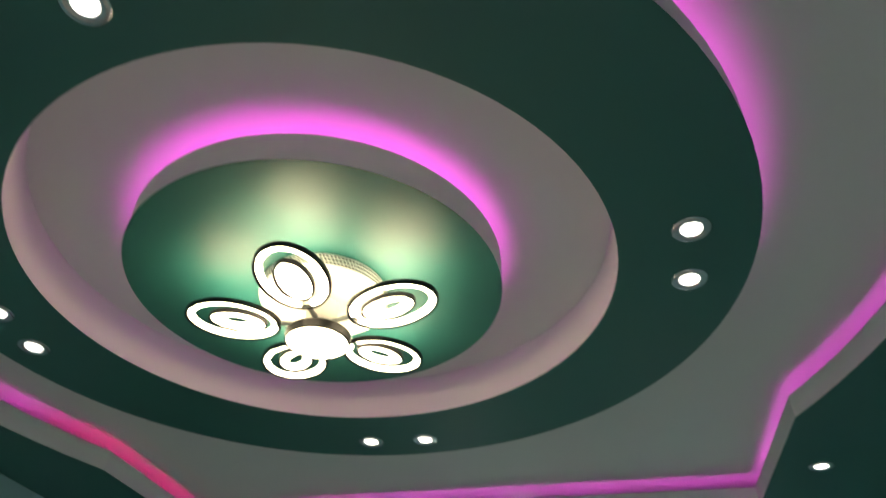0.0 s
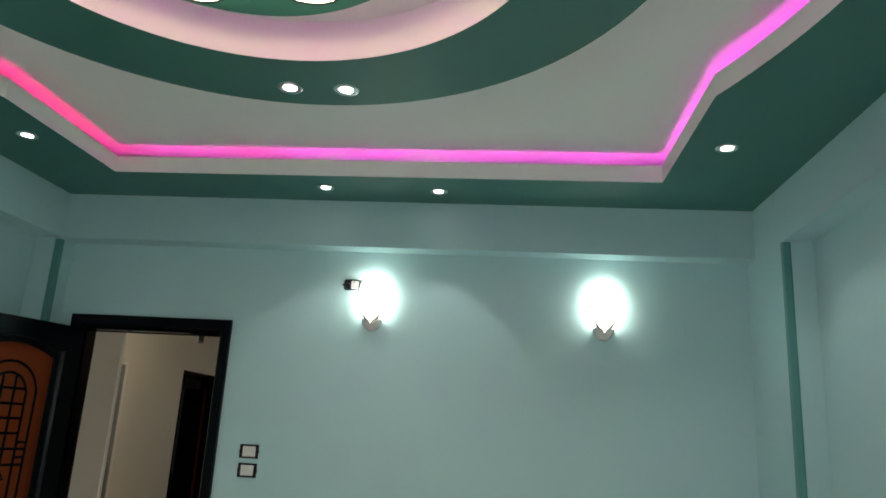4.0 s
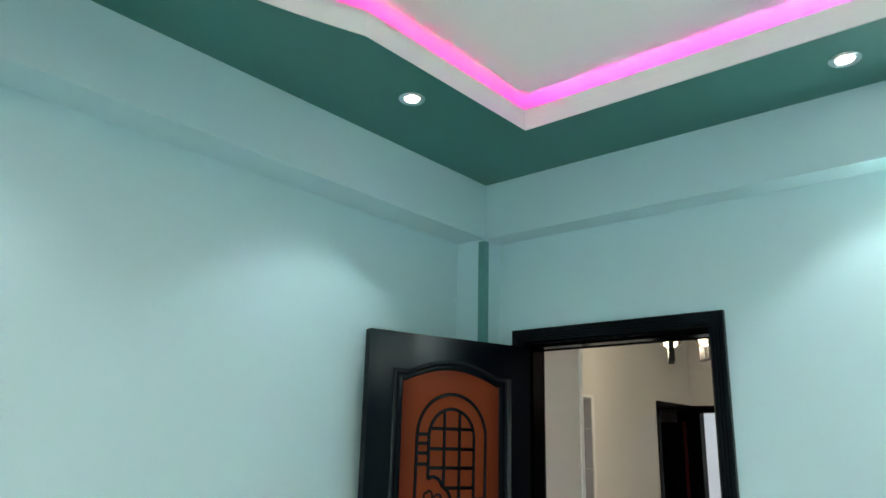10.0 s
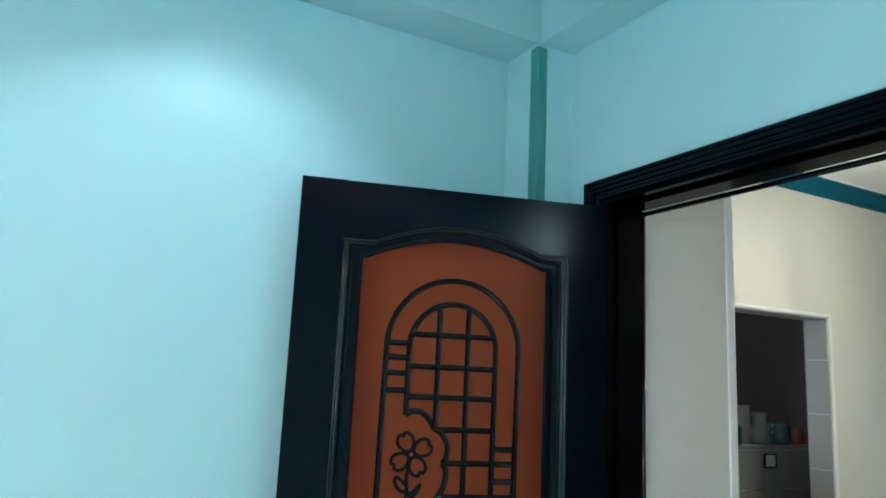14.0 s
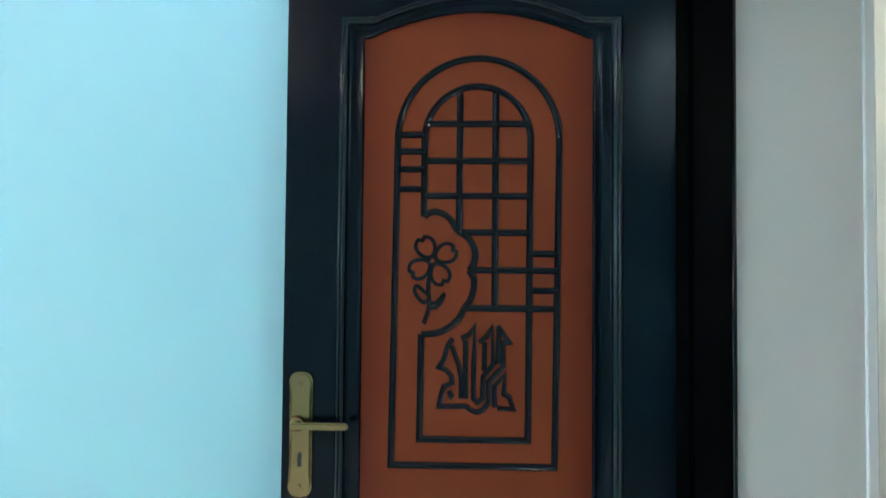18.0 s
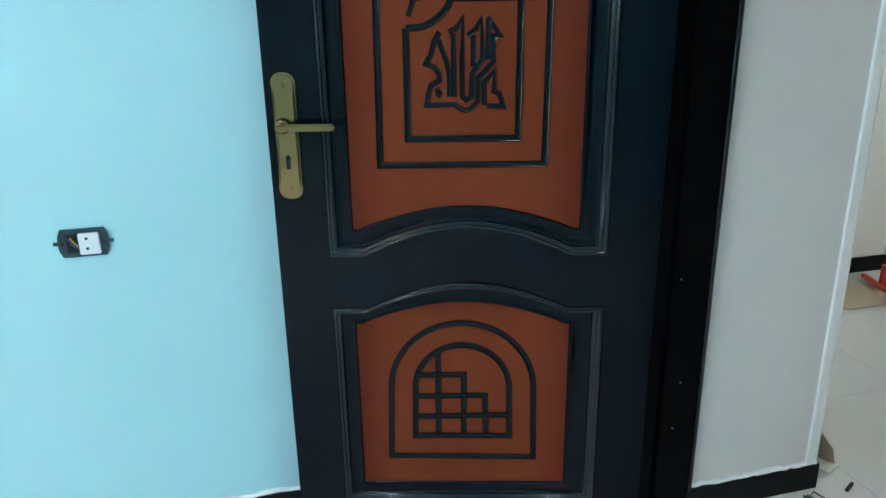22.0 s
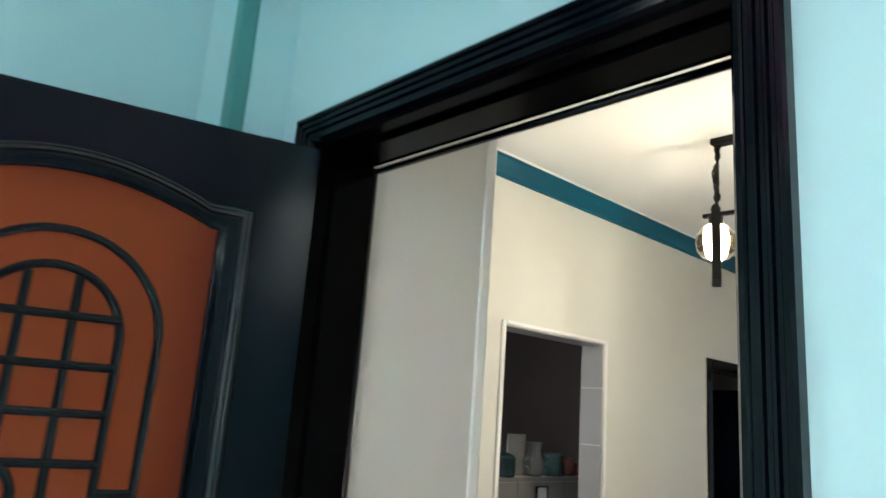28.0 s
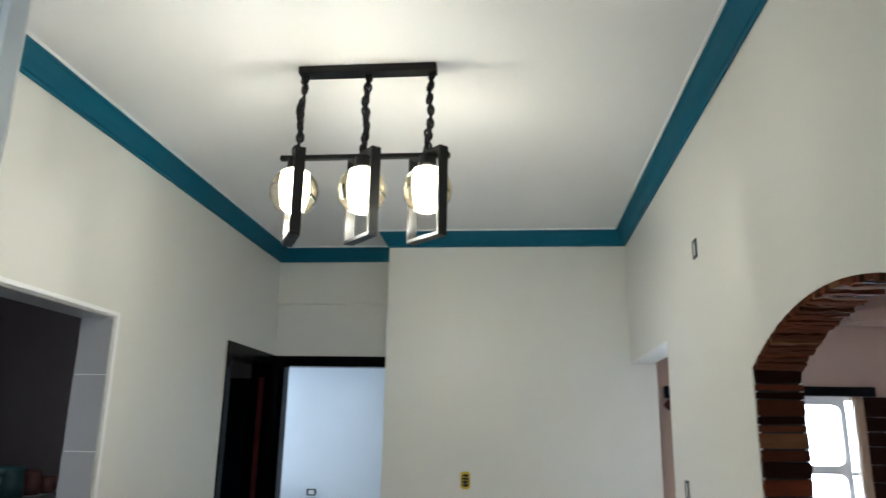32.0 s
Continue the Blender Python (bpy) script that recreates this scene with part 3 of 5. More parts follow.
def open_box(name, m, w, h, split, label):
    """A mounting frame with half of its cover missing, wires showing."""
    ob = thing(name, 0, 0, 0, label, "socket", m=m)
    k = 0.018
    bm = prism([(-w / 2, -h * 0.16), (-w / 2 + k * 0.15, -h * 0.34), (-w / 2 + k * 0.45, -h / 2), (w / 2 - k * 0.45, -h / 2), (w / 2 - k * 0.15, -h * 0.34), (w / 2, -h * 0.16), (w / 2, h * 0.16), (w / 2 - k * 0.15, h * 0.34), (w / 2 - k * 0.45, h / 2), (-w / 2 + k * 0.45, h / 2), (-w / 2 + k * 0.15, h * 0.34), (-w / 2, h * 0.16)], 1, -0.006, 0)
    part("mounting_frame", bm, DARKPLASTIC, ob, "dark grey plastic frame")
    part("recess", boxes((-w * 0.33, -0.0075, -h * 0.34, w * 0.33, -0.006, h * 0.34)), BLACK, ob, "dark open box")
    part("socket_insert", boxes((w * split, -0.016, -h * 0.40, w * 0.33, -0.0075, h * 0.36), bevel=0.002), PLASTIC, ob, "white insert with two pin holes")
    for zz in (-0.012, 0.012):
        part("pin_hole", lathe([(0.0035, 0.0), (0.0035, 0.001)], 10), BLACK, ob).matrix_local = pose(w * split + 0.018, -0.0165, zz, 90)
    for j in range(3):
        part("wire", tube([(-w * 0.30 + 0.006 * j, -0.008, h * 0.2), (-w * 0.2 + 0.004 * j, -0.016, 0.004 * j), (-w * 0.1, -0.012, -h * 0.18 + 0.005 * j)], 0.0016, 6),
             [material("blue_wire", (0.02, 0.04, 0.25), 0.4), YELLOW, BLACK][j], ob)
    for s in (-1, 1):
        part("screw", lathe([(0.004, 0.0), (0.004, 0.002)], 10), BLACK, ob).matrix_local = pose(s * w * 0.41, -0.006, 0, 90)
        part("tab", boxes((s * (w / 2 + 0.004) - 0.006, -0.004, -0.004, s * (w / 2 + 0.004) + 0.006, 0, 0.004)), DARKPLASTIC, ob)
    return ob


open_box("wall_socket", pose(0.001, -1.300, 0.737, 0, 0, 90), 0.110, 0.067, -0.08, "dark wall socket frame with a white insert and open wiring")
open_box("junction_box", pose(2.048, 0, 2.425), 0.113, 0.067, -0.08, "dark wall box with a white insert beside the lamp")

# ---- bedroom door ----
XL, XRR, ZF = 0.262, 1.309, 2.172
door = thing("door_1", XL, 0, FLOOR, "black-brown lacquered door frame with fluted casing", "door frame", kind="structure")
prof = [(0.0, 0.0), (0.0, -0.022), (0.006, -0.026), (0.016, -0.026), (0.020, -0.021), (0.028, -0.021), (0.032, -0.025), (0.038, -0.025), (0.042, -0.020), (0.050, -0.020),
        (0.054, -0.024), (0.060, -0.024), (0.064, -0.018), (0.074, -0.018), (0.080, -0.022), (0.090, -0.022), (0.099, -0.014), (0.099, 0.0)]


def casing(name, a, b):
    loops = []
    for w, y in prof:
        loops.append([(p[0] - XL + 0.67 * w * p[2], y - 0.0005, p[1] - FLOOR - 0.67 * w * p[3]) for p in (a, b)])
    bm = loft(loops, closed=False)
    bmesh.ops.holes_fill(bm, edges=bm.edges)
    part(name, bm, CASING, door)


casing("side_casing", (XL, FLOOR, 1, 0), (XL, ZF, 1, 1))
casing("head_casing", (XL, ZF, 1, 1), (XRR, ZF, -1, 1))
casing("side_casing", (XRR, ZF, -1, 1), (XRR, FLOOR, -1, 0))
g = lambda x0, y0, z0, x1, y1, z1: (x0 - XL, y0, z0 - FLOOR, x1 - XL, y1, z1 - FLOOR)
part("side_lining", boxes(g(HX0, -0.010, FLOOR, 0.336, 0.147, HZ), bevel=0.003), FRAMELACQ, door)
part("side_lining", boxes(g(1.240, -0.010, FLOOR, HX1, 0.147, HZ), bevel=0.003), FRAMELACQ, door)
part("head_lining", boxes(g(0.336, -0.010, 2.098, 1.240, 0.147, HZ), bevel=0.003), FRAMELACQ, door)
part("door_stop", boxes(g(0.336, 0.035, FLOOR, 0.346, 0.116, 2.098), bevel=0.004), FRAMELACQ, door)
part("door_stop", boxes(g(1.229, 0.035, FLOOR, 1.240, 0.116, 2.098), bevel=0.004), FRAMELACQ, door)
part("door_stop", boxes(g(0.343, 0.035, 2.087, 1.229, 0.116, 2.098), bevel=0.004), FRAMELACQ, door)

bead = [(0.330 - XL + 0.0078 * math.cos(radians(30 * k)), 0.1535 + 0.0078 * math.sin(radians(30 * k))) for k in range(12)]
part("edge_bead", prism(bead, 2, 0.083, 2.098 - FLOOR), MOULD, door, "rounded glossy edge of the lining", smooth=True)
bead = [(0.1535 + 0.0078 * math.cos(radians(30 * k)), 2.0905 - FLOOR + 0.0078 * math.sin(radians(30 * k))) for k in range(12)]
part("edge_bead", prism(bead, 0, 0.338 - XL, 1.24 - XL), CASING, door, "rounded glossy edge of the lining", smooth=True)
random.seed(5)
for x, y, z in ((0.3465, 0.060, 0.62), (0.3465, 0.085, 0.34), (0.3465, 0.075, 0.21)):
    bm = lathe([(random.uniform(0.0012, 0.0022), 0.0), (0.0006, 0.0008)], 7)
    part("paint_fleck", bm, PLASTIC, door, "small white paint fleck").matrix_local = pose(x - XL, y, z - FLOOR, 0, 90 if x < 1 else -90)

HINGE = (0.364, -0.0185)
ANG = 0.277
LW, LZ = 0.854, 2.099
leaf_m = Matrix.Translation((HINGE[0], HINGE[1], -0.0674)) @ Matrix(((-math.sin(ANG), math.cos(ANG), 0, 0), (-math.cos(ANG), -math.sin(ANG), 0, 0), (0, 0, 1, 0), (0, 0, 0, 1))) @ Matrix.Diagonal((1.029, 1, 1.0243, 1))
leaf = thing("door_leaf", 0, 0, 0, "open black-brown wooden door with carved reddish brown panels", "door", m=leaf_m)


def arch_line(u0, u1, z, rise, n=22, shoulder=0.085):
    """From u0 to u1 at height z with a swept arch between short level shoulders."""
    s = shoulder if u1 > u0 else -shoulder
    pts = [(u0, z), (u0 + s, z)]
    a, b = u0 + s, u1 - s
    for k in range(1, n):
        f = k / n
        e = math.sin(math.pi * f) ** 0.9
        pts.append((a + (b - a) * f, z + rise * e))
    return pts + [(u1 - s, z), (u1, z)]


def slab_part(name, outline, y0=-0.040, y1=0.0):
    bm = prism(outline, 1, y0, y1)
    return part(name, bm, LACQ, leaf)


def rail(name, low, high, y0=-0.040, y1=-0.0006):
    """A solid between a lower and an upper line with the same number of points."""
    bm = loft([[(u, y1, z) for u, z in low], [(u, y1, z) for u, z in high], [(u, y0, z) for u, z in high], [(u, y0, z) for u, z in low]], closed=False, ring=True)
    return part(name, bm, LACQ, leaf)


level = lambda line, z: [(u, z) for u, _ in line]
U0, U1 = 0.113, 0.739
ZT, RT, ZB, RB = 1.945, 0.055, 0.743, 0.066
ZT2, RT2, ZB2 = 0.620, 0.062, 0.090
slab_part("stile", [(0, -0.012), (U0, -0.012), (U0, LZ), (0, LZ)])
slab_part("stile", [(U1, -0.012), (LW, -0.012), (LW, LZ), (U1, LZ)])
top_line = arch_line(U0, U1, ZT, RT)
rail("top_rail", top_line, level(top_line, LZ - 0.001))
rail("lock_rail", arch_line(U0, U1, ZT2, RT2), arch_line(U0, U1, ZB, RB))
slab_part("bottom_rail", [(U0 + 0.001, -0.012), (U1 - 0.001, -0.012), (U1 - 0.001, ZB2), (U0 + 0.001, ZB2)], y1=-0.0006)
part("backing", boxes((U0 - 0.01, -0.034, ZB2 - 0.01, U1 + 0.01, -0.022, ZT + 0.06)), LACQ, leaf)


def outline_pair(u0, u1, zb, rb, zt, rt, sh=0.085):
    top = arch_line(u1, u0, zt, rt, shoulder=sh)
    n = len(top)
    bot = arch_line(u0, u1, zb, rb, shoulder=sh) if rb else [(u0 + (u1 - u0) * k / (n - 1), zb) for k in range(n)]
    side = 6
    left = [(u0, zt + (zb - zt) * k / side) for k in range(1, side)]
    right = [(u1, zb + (zt - zb) * k / side) for k in range(1, side)]
    return top + left + bot + right


def panel(outer, inside, name):
    steps = [(0.0, 0.0), (0.012, 0.0022), (0.035, 0.0046), (0.065, 0.0063), (0.10, 0.0072), (0.135, 0.0068), (0.16, 0.0052), (0.172, 0.0036), (0.185, 0.0034), (0.205, 0.0048), (0.235, 0.0052), (0.265, 0.0036), (0.28, 0.0020),
             (0.30, 0.0022), (0.325, 0.0014), (0.345, -0.0020), (0.37, -0.0052), (0.41, -0.0070), (0.60, -0.0084), (0.90, -0.0080), (0.93, -0.0070), (0.96, -0.0078), (0.98, -0.0105), (1.0, -0.0125)]
    loops = [[(a[0] + (b[0] - a[0]) * f, y, a[1] + (b[1] - a[1]) * f) for a, b in zip(outer, inside)] for f, y in steps]
    part("moulding", loft(loops[:16]), MOULD, leaf, "ridged glossy black moulding", smooth=True)
    part("moulding", loft(loops[15:]), LACQ, leaf, "flat black inner moulding", smooth=True)
    bm = bmesh.new()
    bm.faces.new([bm.verts.new((u, -0.0115, z)) for u, z in inside])
    bmesh.ops.triangulate(bm, faces=bm.faces)
    return part(name, bm, BROWN, leaf, "reddish brown carved panel")


panel(outline_pair(U0, U1, ZB, RB, ZT, RT), outline_pair(0.178, 0.683, 0.806, 0.055, 1.897, 0.059, 0.012), "upper_panel")
panel(outline_pair(U0, U1, ZB2, 0, ZT2, RT2), outline_pair(0.190, 0.688, 0.137, 0, 0.573, 0.055, 0.012), "lower_panel")
for u in (0.105, 0.746):
    part("rail_joint", boxes((u - 0.0012, -0.0006, ZT + 0.03, u + 0.0012, 0.0006, LZ - 0.002)), LACQ, leaf)


def channel(points, r, h, closed=False):
    """A hollow carved line of half width r along points in the local xz plane, its lips h proud and its bed near the panel."""
    across = [(-1.0, 0.0), (-0.97, 0.75), (-0.90, 1.0), (-0.74, 0.50), (-0.50, 0.16), (0.0, 0.06), (0.50, 0.16), (0.74, 0.50), (0.90, 1.0), (0.97, 0.75), (1.0, 0.0)]
    pts = [Vector(p) for p in points]
    n = len(pts)
    loops = []
    for i, p in enumerate(pts):
        a = (p - pts[i - 1]).normalized() if i or closed else (pts[1] - p).normalized()
        b = (pts[(i + 1) % n] - p).normalized() if i < n - 1 or closed else a
        d = (a + b).normalized() if (a + b).length > 0.1 else a
        k = 1 / max(0.6, d.dot(a))
        side = Vector((d.z, 0, -d.x))
        loops.append([tuple(p + side * (r * k * s) + Vector((0, h * e, 0))) for s, e in across])
    return loft(loops + [loops[0]] if closed else loops, closed=False)


def carve(pts, r=0.0074, closed=False, name="carved_line"):
    run = [pts[0]] + [q for p, q in zip(pts, pts[1:]) if math.hypot(q[0] - p[0], q[1] - p[1]) > 0.0008]
    if not closed and math.hypot(run[0][0] - run[-1][0], run[0][1] - run[-1][1]) < 0.0008:
        run, closed = run[:-1], True
    part(name, channel([(u, -0.0114, z) for u, z in run], r, 0.42 * r, closed), CARVE, leaf, smooth=True)


def smooth_pts(pts, n=6):
    out = []
    for i in range(len(pts) - 1):
        p0, p1, p2, p3 = pts[max(0, i - 1)], pts[i], pts[i + 1], pts[min(len(pts) - 1, i + 2)]
        for k in range(n):
            t = k / n
            out.append(tuple(0.5 * (2 * p1[j] + (p2[j] - p0[j]) * t + (2 * p0[j] - 5 * p1[j] + 4 * p2[j] - p3[j]) * t * t + (3 * p1[j] - p0[j] - 3 * p2[j] + p3[j]) * t ** 3) for j in (0, 1)))
    return out + [pts[-1]]


GU = [0.314, 0.391, 0.470, 0.548]
GZ = [1.706, 1.623, 1.545, 1.464, 1.381, 1.297]
carve([(0.616, 0.952), (0.607, 1.68)] + arc(0.429, 1.672, 0.178, 0.181, 4, 176, 26) + [(0.251, 1.66), (0.259, 0.952)] + [(0.616, 0.952)])
carve([(GU[3], 1.499), (GU[3], 1.66)] + arc(0.431, 1.670, 0.117, 0.120, 4, 176, 22) + [(GU[0], 1.66), (0.317, 1.009), (0.554, 1.009), (0.552, 1.239)])
carve([(GU[2], 1.464), (GU[2], 1.775)])
carve([(GU[1], 1.297), (GU[1], 1.775)])
for z in GZ[:2]:
    carve([(GU[0] - 0.0, z), (GU[3], z)])
carve([(GU[0], GZ[2]), (GU[3], GZ[2])])
carve([(GU[0], GZ[3]), (GU[2], GZ[3])])
carve([(0.253, GZ[4]), (0.446, GZ[4])])
carve([(0.256, GZ[5]), (0.457, GZ[5])])
for z in (1.681, 1.644, 1.604, 1.560):
    carve([(GU[3], z), (0.606, z)])
for z in (1.418, 1.337):
    carve([(0.253, z), (0.314, z)])
for lobe in ([(0.548, 1.499), (0.530, 1.509), (0.510, 1.507), (0.490, 1.494), (0.474, 1.468)], [(0.474, 1.468), (0.450, 1.452), (0.435, 1.424), (0.437, 1.396), (0.448, 1.380)],
             [(0.448, 1.380), (0.437, 1.362), (0.438, 1.336), (0.446, 1.312), (0.458, 1.297)], [(0.458, 1.297), (0.468, 1.276), (0.492, 1.254), (0.520, 1.241), (0.552, 1.239)]):
    carve(smooth_pts(lobe))
# flower
fl = (0.528, 1.401)
for k in range(4):
    a = radians((63, 151, 241, 328)[k])
    pts = []
    for j in range(21):
        t = 2 * math.pi * j / 20
        d = 0.033 - 0.024 * math.cos(t) - (0.007 if j == 10 else 0)
        w = 0.0205 * math.sin(t) * (0.82 + 0.18 * (1 - math.cos(t)))
        pts.append((fl[0] + d * math.cos(a) - w * math.sin(a), fl[1] + d * math.sin(a) + w * math.cos(a)))
    carve(pts, 0.0042, name="carved_petal")
carve(arc(fl[0], fl[1], 0.009, 0.009, 0, 330, 12), 0.004, True, name="carved_flower_heart")
carve(smooth_pts([(0.530, 1.388), (0.537, 1.345), (0.535, 1.300), (0.547, 1.262)]), 0.005, name="carved_stem")
carve(smooth_pts([(0.537, 1.325), (0.562, 1.345), (0.566, 1.330), (0.550, 1.310), (0.537, 1.312)]), 0.0045, name="carved_leaf")
carve(smooth_pts([(0.536, 1.308), (0.520, 1.308), (0.503, 1.326), (0.510, 1.308), (0.523, 1.297), (0.536, 1.300)]), 0.0045, name="carved_leaf")
# carved lettering as a run of upright strokes
outer_stroke = [(0.482, 1.231), (0.494, 1.213), (0.501, 1.185), (0.512, 1.167), (0.496, 1.161), (0.485, 1.149), (0.483, 1.133), (0.501, 1.124), (0.507, 1.106), (0.511, 1.081), (0.452, 1.082), (0.442, 1.074), (0.428, 1.069), (0.415, 1.075), (0.403, 1.090), (0.403, 1.136), (0.371, 1.170), (0.372, 1.222), (0.357, 1.222), (0.384, 1.259)]
middle_strokes = [[(0.485, 1.215), (0.469, 1.173), (0.463, 1.143), (0.463, 1.099)], [(0.464, 1.230), (0.447, 1.238), (0.434, 1.258), (0.436, 1.180), (0.436, 1.099), (0.428, 1.091), (0.417, 1.098), (0.415, 1.146), (0.393, 1.175), (0.396, 1.256), (0.407, 1.236), (0.424, 1.222)]]
short_strokes = [[(0.454, 1.227), (0.453, 1.098)], [(0.412, 1.223), (0.413, 1.160)], [(0.381, 1.252), (0.382, 1.175)], [(0.389, 1.080), (0.390, 1.127), (0.368, 1.153), (0.370, 1.110), (0.358, 1.104), (0.349, 1.077), (0.384, 1.079)], [(0.491, 1.116), (0.484, 1.106), (0.489, 1.098)]]
for st in [outer_stroke] + middle_strokes + short_strokes:
    carve(st, 0.0058, name="carved_letter_stroke")
# lower panel
carve([(0.618, 0.213), (0.612, 0.41)] + arc(0.441, 0.403, 0.171, 0.172, 4, 176, 26) + [(0.270, 0.41), (0.266, 0.210), (0.618, 0.213)])
carve([(0.557, 0.272), (0.553, 0.40)] + arc(0.441, 0.403, 0.113, 0.115, 4, 176, 22) + [(0.328, 0.40), (0.326, 0.270), (0.557, 0.272)])
carve([(0.500, 0.272), (0.498, 0.500)])
carve([(0.553, 0.438), (0.437, 0.440), (0.438, 0.272)])
carve([(0.555, 0.381), (0.386, 0.383), (0.384, 0.271)])
carve([(0.556, 0.325), (0.328, 0.329)])

# handle
def plate_outline(k, e):
    """A long plate with ogee ends, k times as wide, e longer."""
    half = [(0.0226, 0.0), (0.0226, 0.088), (0.0236, 0.101), (0.0258, 0.109), (0.0264, 0.114), (0.0254, 0.120), (0.0215, 0.128), (0.0150, 0.1335), (0.0080, 0.1357), (0.0025, 0.136)]
    q = [(u * k, z + (e if z else 0)) for u, z in half]
    return [(0.812 + u, 1.019 + z) for u, z in q] + [(0.812 - u, 1.019 + z) for u, z in reversed(q)] + [(0.812 - u, 1.019 - z) for u, z in q[1:]] + [(0.812 + u, 1.019 - z) for u, z in reversed(q[1:])]


hp = part("handle_plate", prism(plate_outline(1.0, 0.0), 1, 0.0, 0.005), BRASS, leaf, "long aged brass door plate with shaped ends")
part("plate_face", prism(plate_outline(0.84, -0.005), 1, 0.0045, 0.0085), BRASS, hp)
bar = boxes((0.703, 0.034, 1.0360, 0.828, 0.043, 1.0510), bevel=0.0035)
part("lever", bar, BRASS, hp, "straight flat brass lever")
part("lever_neck", lathe([(0.009, 0.0), (0.0075, 0.012), (0.0085, 0.028)], 16), BRASS, hp, smooth=True).matrix_local = pose(0.814, 0.008, 1.044, -90)
part("rosette", lathe([(0.017, 0.0), (0.017, 0.006), (0.014, 0.012), (0.011, 0.014)], 24), BRASS, hp, smooth=True).matrix_local = pose(0.818, 0.008, 1.044, -90)
part("keyhole", prism([(0.8075, 0.950), (0.8165, 0.950), (0.8155, 0.966), (0.8175, 0.972), (0.8155, 0.979), (0.812, 0.981), (0.8085, 0.979), (0.8065, 0.972), (0.8085, 0.966)], 1, 0.0085, 0.0092), BLACK, hp)
for z in (0.908, 1.129):
    part("screw", lathe([(0.0042, 0.0), (0.0036, 0.0016), (0.001, 0.002)], 12), BRASS, hp).matrix_local = pose(0.812, 0.0085, z, -90)

# ---- hall shell ----
structure("hall_floor", boxes((-3.6, 0.12, FLOOR - 0.15, 5.6, 8.2, FLOOR - 0.008)), GROUT, "grey grout bed of the hall floor", "floor")
structure("wall_passage", boxes((-1.5, 0.122, FLOOR, XG, YG, HALL_Z)), PALE, "pale grey painted wall beside the door", "wall")
WT = 0.158
K0, K1, KZ = 2.28, 3.285, 2.095
D0, D1, DZ = 4.775, 5.685, 2.10
structure("wall_hall_west_1", boxes((XH - WT, YG, FLOOR, XH, K0, HALL_Z), (XH - WT, K0, KZ, XH, K1, HALL_Z)), CREAM, "cream painted hall wall with the kitchen opening", "wall")
structure("wall_hall_west_2", boxes((XH - WT, K1, FLOOR, XH, D0, HALL_Z), (XH - WT, D0, DZ, XH, D1, HALL_Z)), CREAM, "cream painted hall wall beside the dark door", "wall")
structure("wall_hall_west_3", boxes((XH - WT, D1, FLOOR, XH, YF + 0.12, HALL_Z)), CREAM, "cream painted end of the hall wall", "wall")
E0, EZ = -1.06, 2.095
PX0 = -0.10
structure("wall_hall_far", boxes((XH, YF, FLOOR, E0, YF + 0.12, HALL_Z), (E0, YF, EZ, PX0, YF + 0.12, HALL_Z)), CREAM, "cream painted wall above the far door", "wall")
structure("beam_hall_far", boxes((XH, YF - 0.034, 2.59, PX0, YF, HALL_Z)), CREAM, "cream painted beam above the far door", "beam")
structure("wall_hall_projection", boxes((PX0, YP, FLOOR, XR + 0.18, YF + 0.12, HALL_Z)), CREAM, "cream painted projecting hall wall", "wall")
ET = 0.165
AC, AR, AS, AH = 1.88, 0.666, 1.80, 0.162
O0, OZ = 3.95, 2.07
bowed = lambda r, h, n: [(AC + r * (1 - 2 * k / n), AS + h * (1 - (1 - 2 * k / n) ** 2)) for k in range(n + 1)]
arch_pts = bowed(AR, AH, 28)
structure("wall_hall_east", boxes((XR, 0.12, FLOOR, XR + ET, AC - AR, HALL_Z), (XR, AC + AR, FLOOR, XR + ET, O0, HALL_Z), (XR, O0, OZ, XR + ET, YP, HALL_Z)), CREAM,
          "cream painted hall wall with an opening", "wall")
structure("wall_hall_arch", prism(arch_pts + [(AC - AR, HALL_Z), (AC + AR, HALL_Z)], 0, XR, XR + ET), CREAM, "cream painted wall over the arch", "wall")
structure("wall_hall_south", boxes((HX1 + 0.1, 0.1215, FLOOR, XR, 0.14, HALL_Z), (XG, 0.1215, HZ + 0.01, HX1 + 0.1, 0.14, HALL_Z)), CREAM, "cream painted hall side of the door wall", "wall")
structure("hall_ceiling", boxes((-1.5, 0.121, HALL_Z, XR + ET, YF + 0.12, HALL_Z + 0.15)), WHITE, "white painted hall ceiling", "ceiling")


def shifted(pts, d):
    """An open plan line moved d to its right."""
    out = []
    for i, p in enumerate(pts):
        p = Vector(p)
        u = (p - Vector(pts[i - 1])).normalized() if i else None
        v = (Vector(pts[i + 1]) - p).normalized() if i < len(pts) - 1 else None
        n = [Vector((w.y, -w.x)) for w in (u, v) if w]
        w = sum(n, Vector((0, 0))).normalized()
        out.append(tuple(p + w * d / max(0.3, w.dot(n[0]))))
    return out


